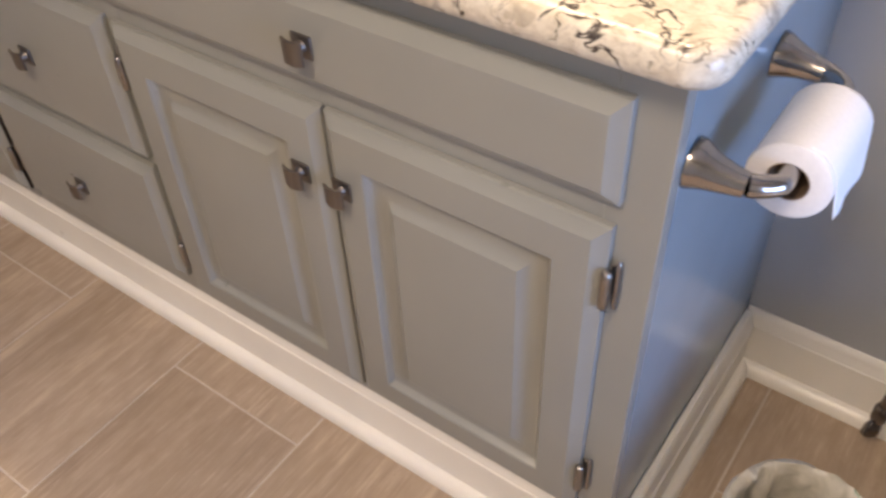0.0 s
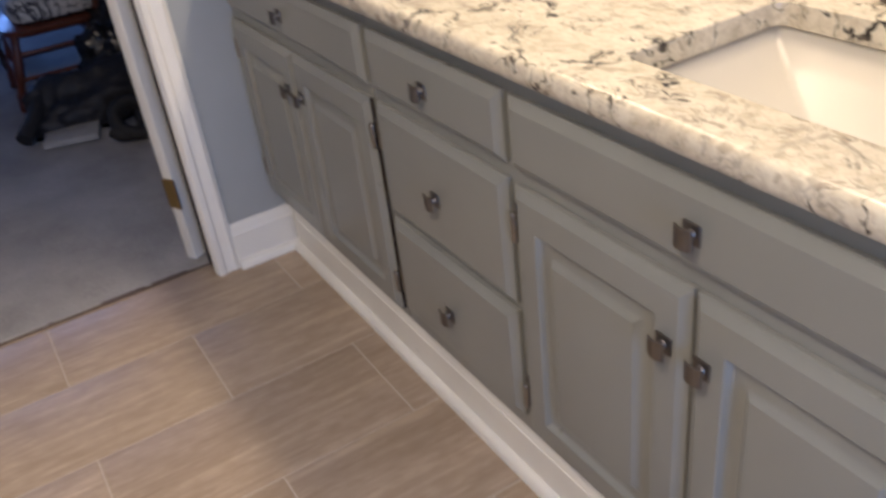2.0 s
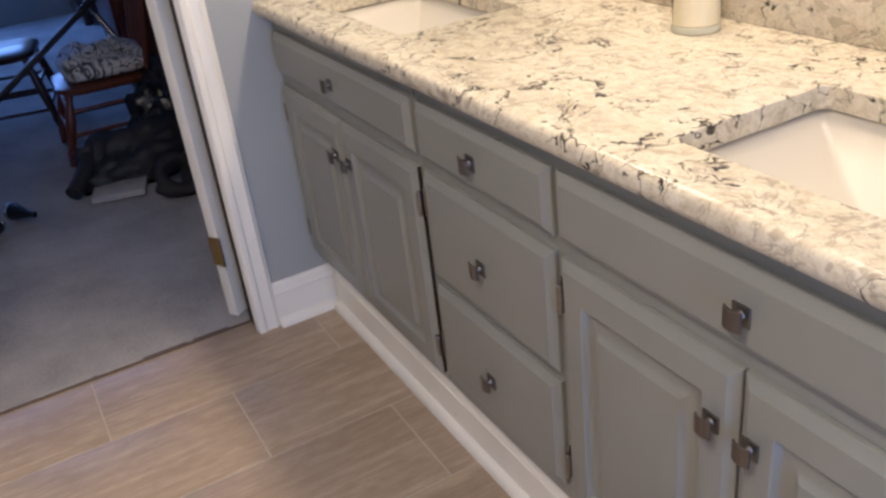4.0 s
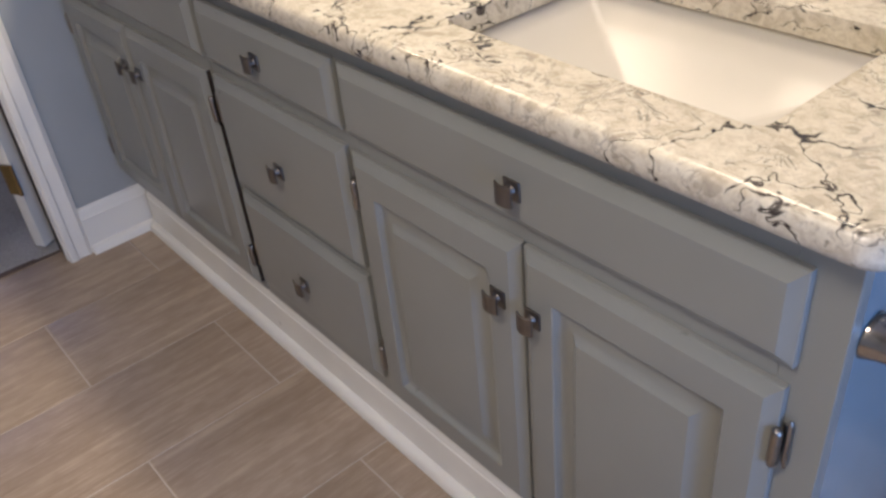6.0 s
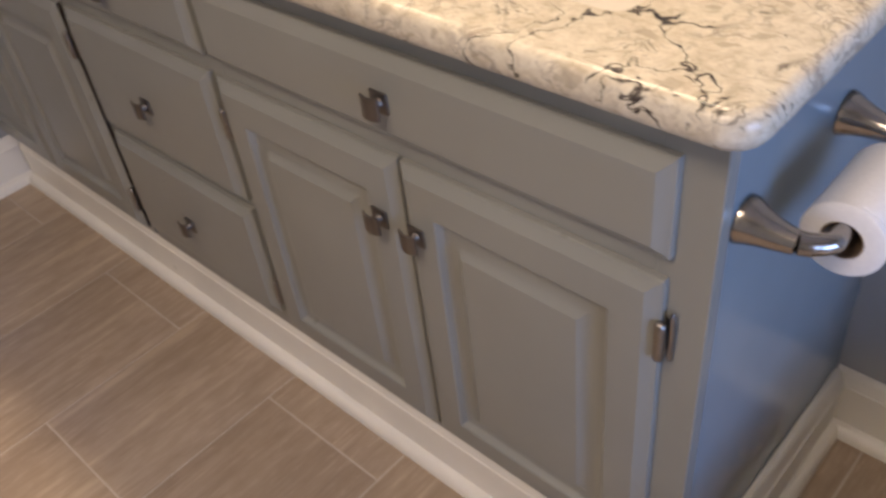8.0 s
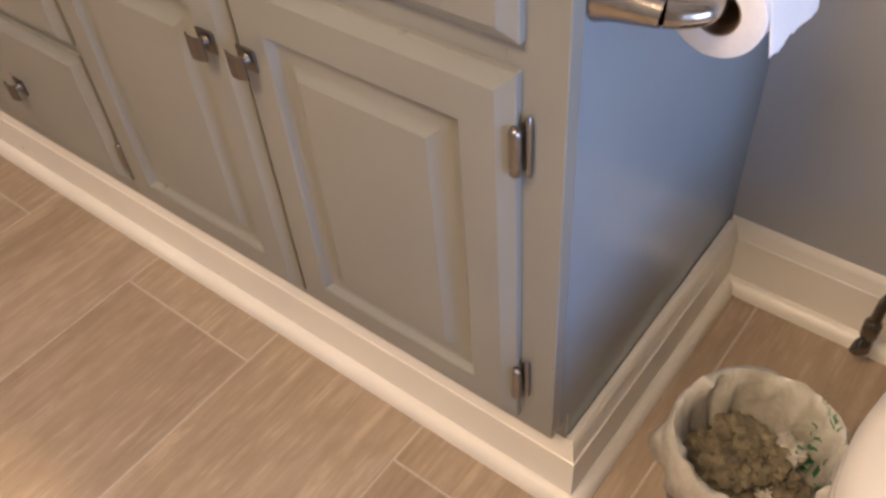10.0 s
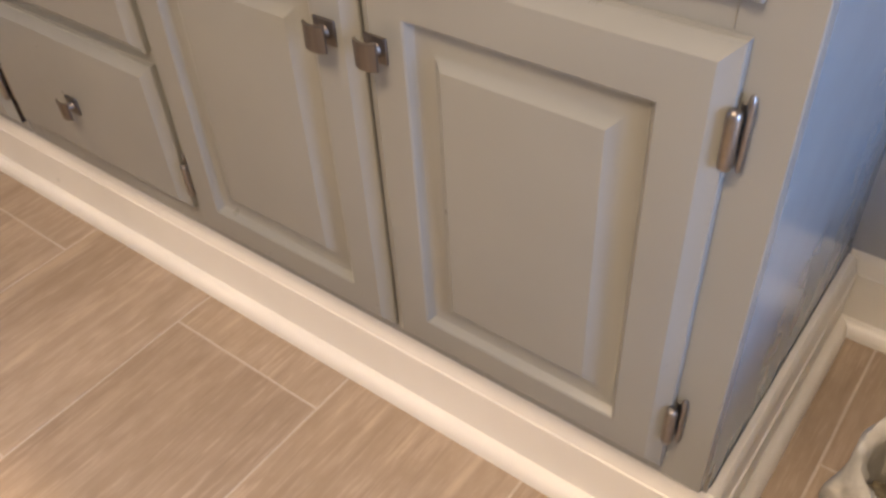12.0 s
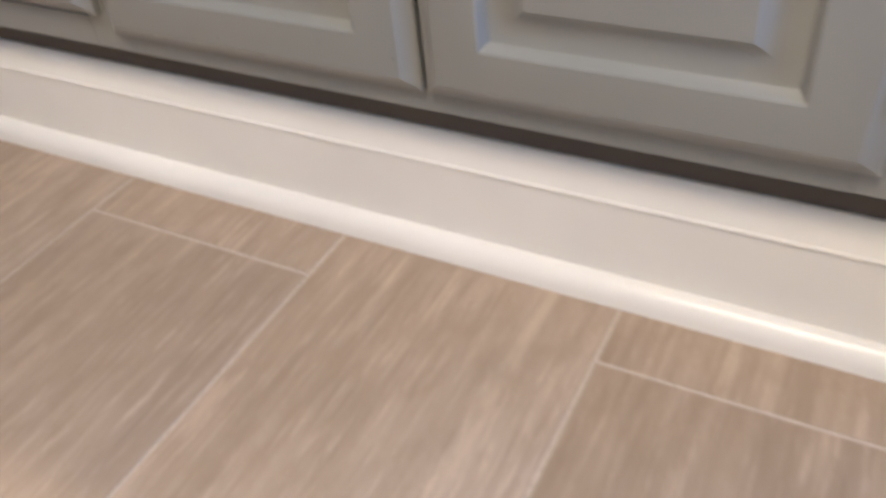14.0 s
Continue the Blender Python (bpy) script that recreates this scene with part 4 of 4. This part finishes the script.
def wand():
    w = thing("vacuum_wand", pose(-3.14, -1.39, 0), "grey metal vacuum wand leaning from the carpet to the chair", "vacuum wand")
    inv = w.matrix_world.inverted()
    for o in (part("tube", tube([(-3.15, -1.375, 0.055), (-4.12, -0.17, 0.615)], 0.0145, 16), NICKEL, w, smooth=60),
              part("grip", tube([(-4.10, -0.195, 0.604), (-4.17, -0.11, 0.645), (-4.22, -0.05, 0.69)], [0.019, 0.019, 0.016], 14), GREY_PLASTIC, w, smooth=60),
              part("floor_head", box(-3.20, -3.02, -1.50, -1.36, 0.012, 0.062, 0.012), BLACK_PLASTIC, w, smooth=60)):
        o.matrix_parent_inverse = inv


wand()


lump("plastic_bag", pose(-3.80, 0.06, 0.008, 0, 0, 30), (0.20, 0.24, 0.33), BLACK_PLASTIC, 8.0, "glossy black plastic bag slumped beside the chair", "bag", 0.5)
rod = thing("chrome_rod", pose(-3.95, 0.06, 0.30), "bright chrome tube leaning behind the chair", "rod")
for nm, mt, pts, rad in (("tube", NICKEL_BRIGHT, [(-3.98, 0.10, 0.06), (-4.36, -0.235, 0.83)], 0.013), ("collar", NICKEL_BRIGHT, [(-4.285, -0.170, 0.68), (-4.325, -0.205, 0.76)], 0.024)):
    part(nm, tube(pts, rad, 16), mt, rod, smooth=60).matrix_parent_inverse = rod.matrix_world.inverted()


def wardrobe():
    w = thing("wardrobe", pose(-5.05, 0.6, 0), "tall dark red-brown wooden wardrobe behind the chair", "wardrobe")
    part("body", box(-0.27, 0.27, -0.57, 0.60, 0.06, 1.95, 0.006), RED_WOOD, w)
    for y0, y1 in ((-0.55, 0.010), (0.016, 0.58)):
        rings = [[Vector((x, y0 + i, 0.12 + i)), Vector((x, y1 - i, 0.12 + i)), Vector((x, y1 - i, 1.90 - i)), Vector((x, y0 + i, 1.90 - i))] for i, x in ((0.0, 0.270), (0.0, 0.288), (0.004, 0.292), (0.07, 0.292), (0.08, 0.282), (0.10, 0.282), (0.13, 0.291))]
        d = part("door", loft(rings), RED_WOOD, w, smooth=25)
        part("pull", lathe([(0.008, 0), (0.006, 0.012), (0.014, 0.020), (0.010, 0.026)], 16, pose(0.29, y1 - 0.04 if y0 < 0 else y0 + 0.04, 1.0, 0, 90, 0)), BRASS, d)
    part("plinth", box(-0.25, 0.25, -0.55, 0.58, 0.0, 0.06, 0.003), RED_WOOD, w)


wardrobe()


def spray(m, label):
    b = thing("black_nozzle", m, label, "nozzle", "nozzles on the carpet")
    part("cone", lathe([(0.030, 0.0), (0.034, 0.004), (0.034, 0.020), (0.022, 0.060), (0.013, 0.11), (0.012, 0.13)], 24), BLACK_PLASTIC, b, smooth=45)
    part("ring", lathe([(0.026, -0.004), (0.0365, -0.002), (0.0365, 0.008), (0.034, 0.010)], 24), NICKEL_BRIGHT, b, smooth=45)


spray(pose(-3.40, -0.735, 0.043, 90, 0, 125), "glossy black conical nozzle with a bright rim, lying on the carpet")
spray(pose(-3.30, -0.80, 0.043, 90, 0, 60), "glossy black conical nozzle lying on the carpet")

# far bedroom furniture in shade
dr = thing("dresser", pose(-7.15, 0.78, 0), "dark wooden dresser in the shade of the bedroom", "dresser")
inv = dr.matrix_world.inverted()
dd = [part("body", box(-7.45, -6.95, 0.10, 1.45, 0.08, 0.95, 0.008), DARK_WOOD, dr)]
for k in range(3):
    for y in (0.13, 0.57, 1.01):
        dd.append(part("drawer", box(-6.952, -6.938, y, y + 0.41, 0.12 + 0.27 * k, 0.36 + 0.27 * k, 0.004), DARK_WOOD, dr))
for x in (-7.4, -7.0):
    for y in (0.15, 1.40):
        dd.append(part("foot", box(x - 0.03, x + 0.03, y - 0.03, y + 0.03, 0.0, 0.08, 0.004), DARK_WOOD, dr))
for o in dd:
    o.matrix_parent_inverse = inv

# ---- floor tiles ----
PITCH_X, PITCH_Y, GAP = 0.3035, 0.627, 0.0039
TX0, TY0 = -1.4435, -0.044
slab = structure("floor", box(WALL_L - 0.075, WALL_R, WALL_F, WALL_B, -0.05, -0.0016), GROUT, "taupe wood-look porcelain tile floor with pale grout in a half-offset bond", "floor")
tile_meshes = {}


def tile_mesh(w, d):
    key = (round(w, 3), round(d, 3))
    if key not in tile_meshes:
        rings = []
        for i, z in ((0.0, -0.008), (0.0, -0.0012), (0.0006, -0.0003), (0.0016, 0.0)):
            rings.append([Vector((-w / 2 + i, -d / 2 + i, z)), Vector((w / 2 - i, -d / 2 + i, z)), Vector((w / 2 - i, d / 2 - i, z)), Vector((-w / 2 + i, d / 2 - i, z))])
        tile_meshes[key] = mesh_of("tile", loft(rings), TILE, 20)
    return tile_meshes[key]


rng = random.Random(3)
for i in range(-2, 11):
    x0, x1 = TX0 + i * PITCH_X, TX0 + (i + 1) * PITCH_X
    x0, x1 = max(x0, SILL_X - 0.004), min(x1, WALL_R)
    off = TY0 if i % 2 == 0 else TY0 - PITCH_Y / 2
    for j in range(-4, 3):
        y0, y1 = off + j * PITCH_Y, off + (j + 1) * PITCH_Y
        y0, y1 = max(y0, WALL_F), min(y1, WALL_B)
        if x1 - x0 < 0.02 or y1 - y0 < 0.02:
            continue
        t = new("tile", tile_mesh(x1 - x0 - GAP, y1 - y0 - GAP))
        t.location = ((x0 + x1) / 2, (y0 + y1) / 2, rng.uniform(-0.0002, 0.0002))
        t.parent = slab
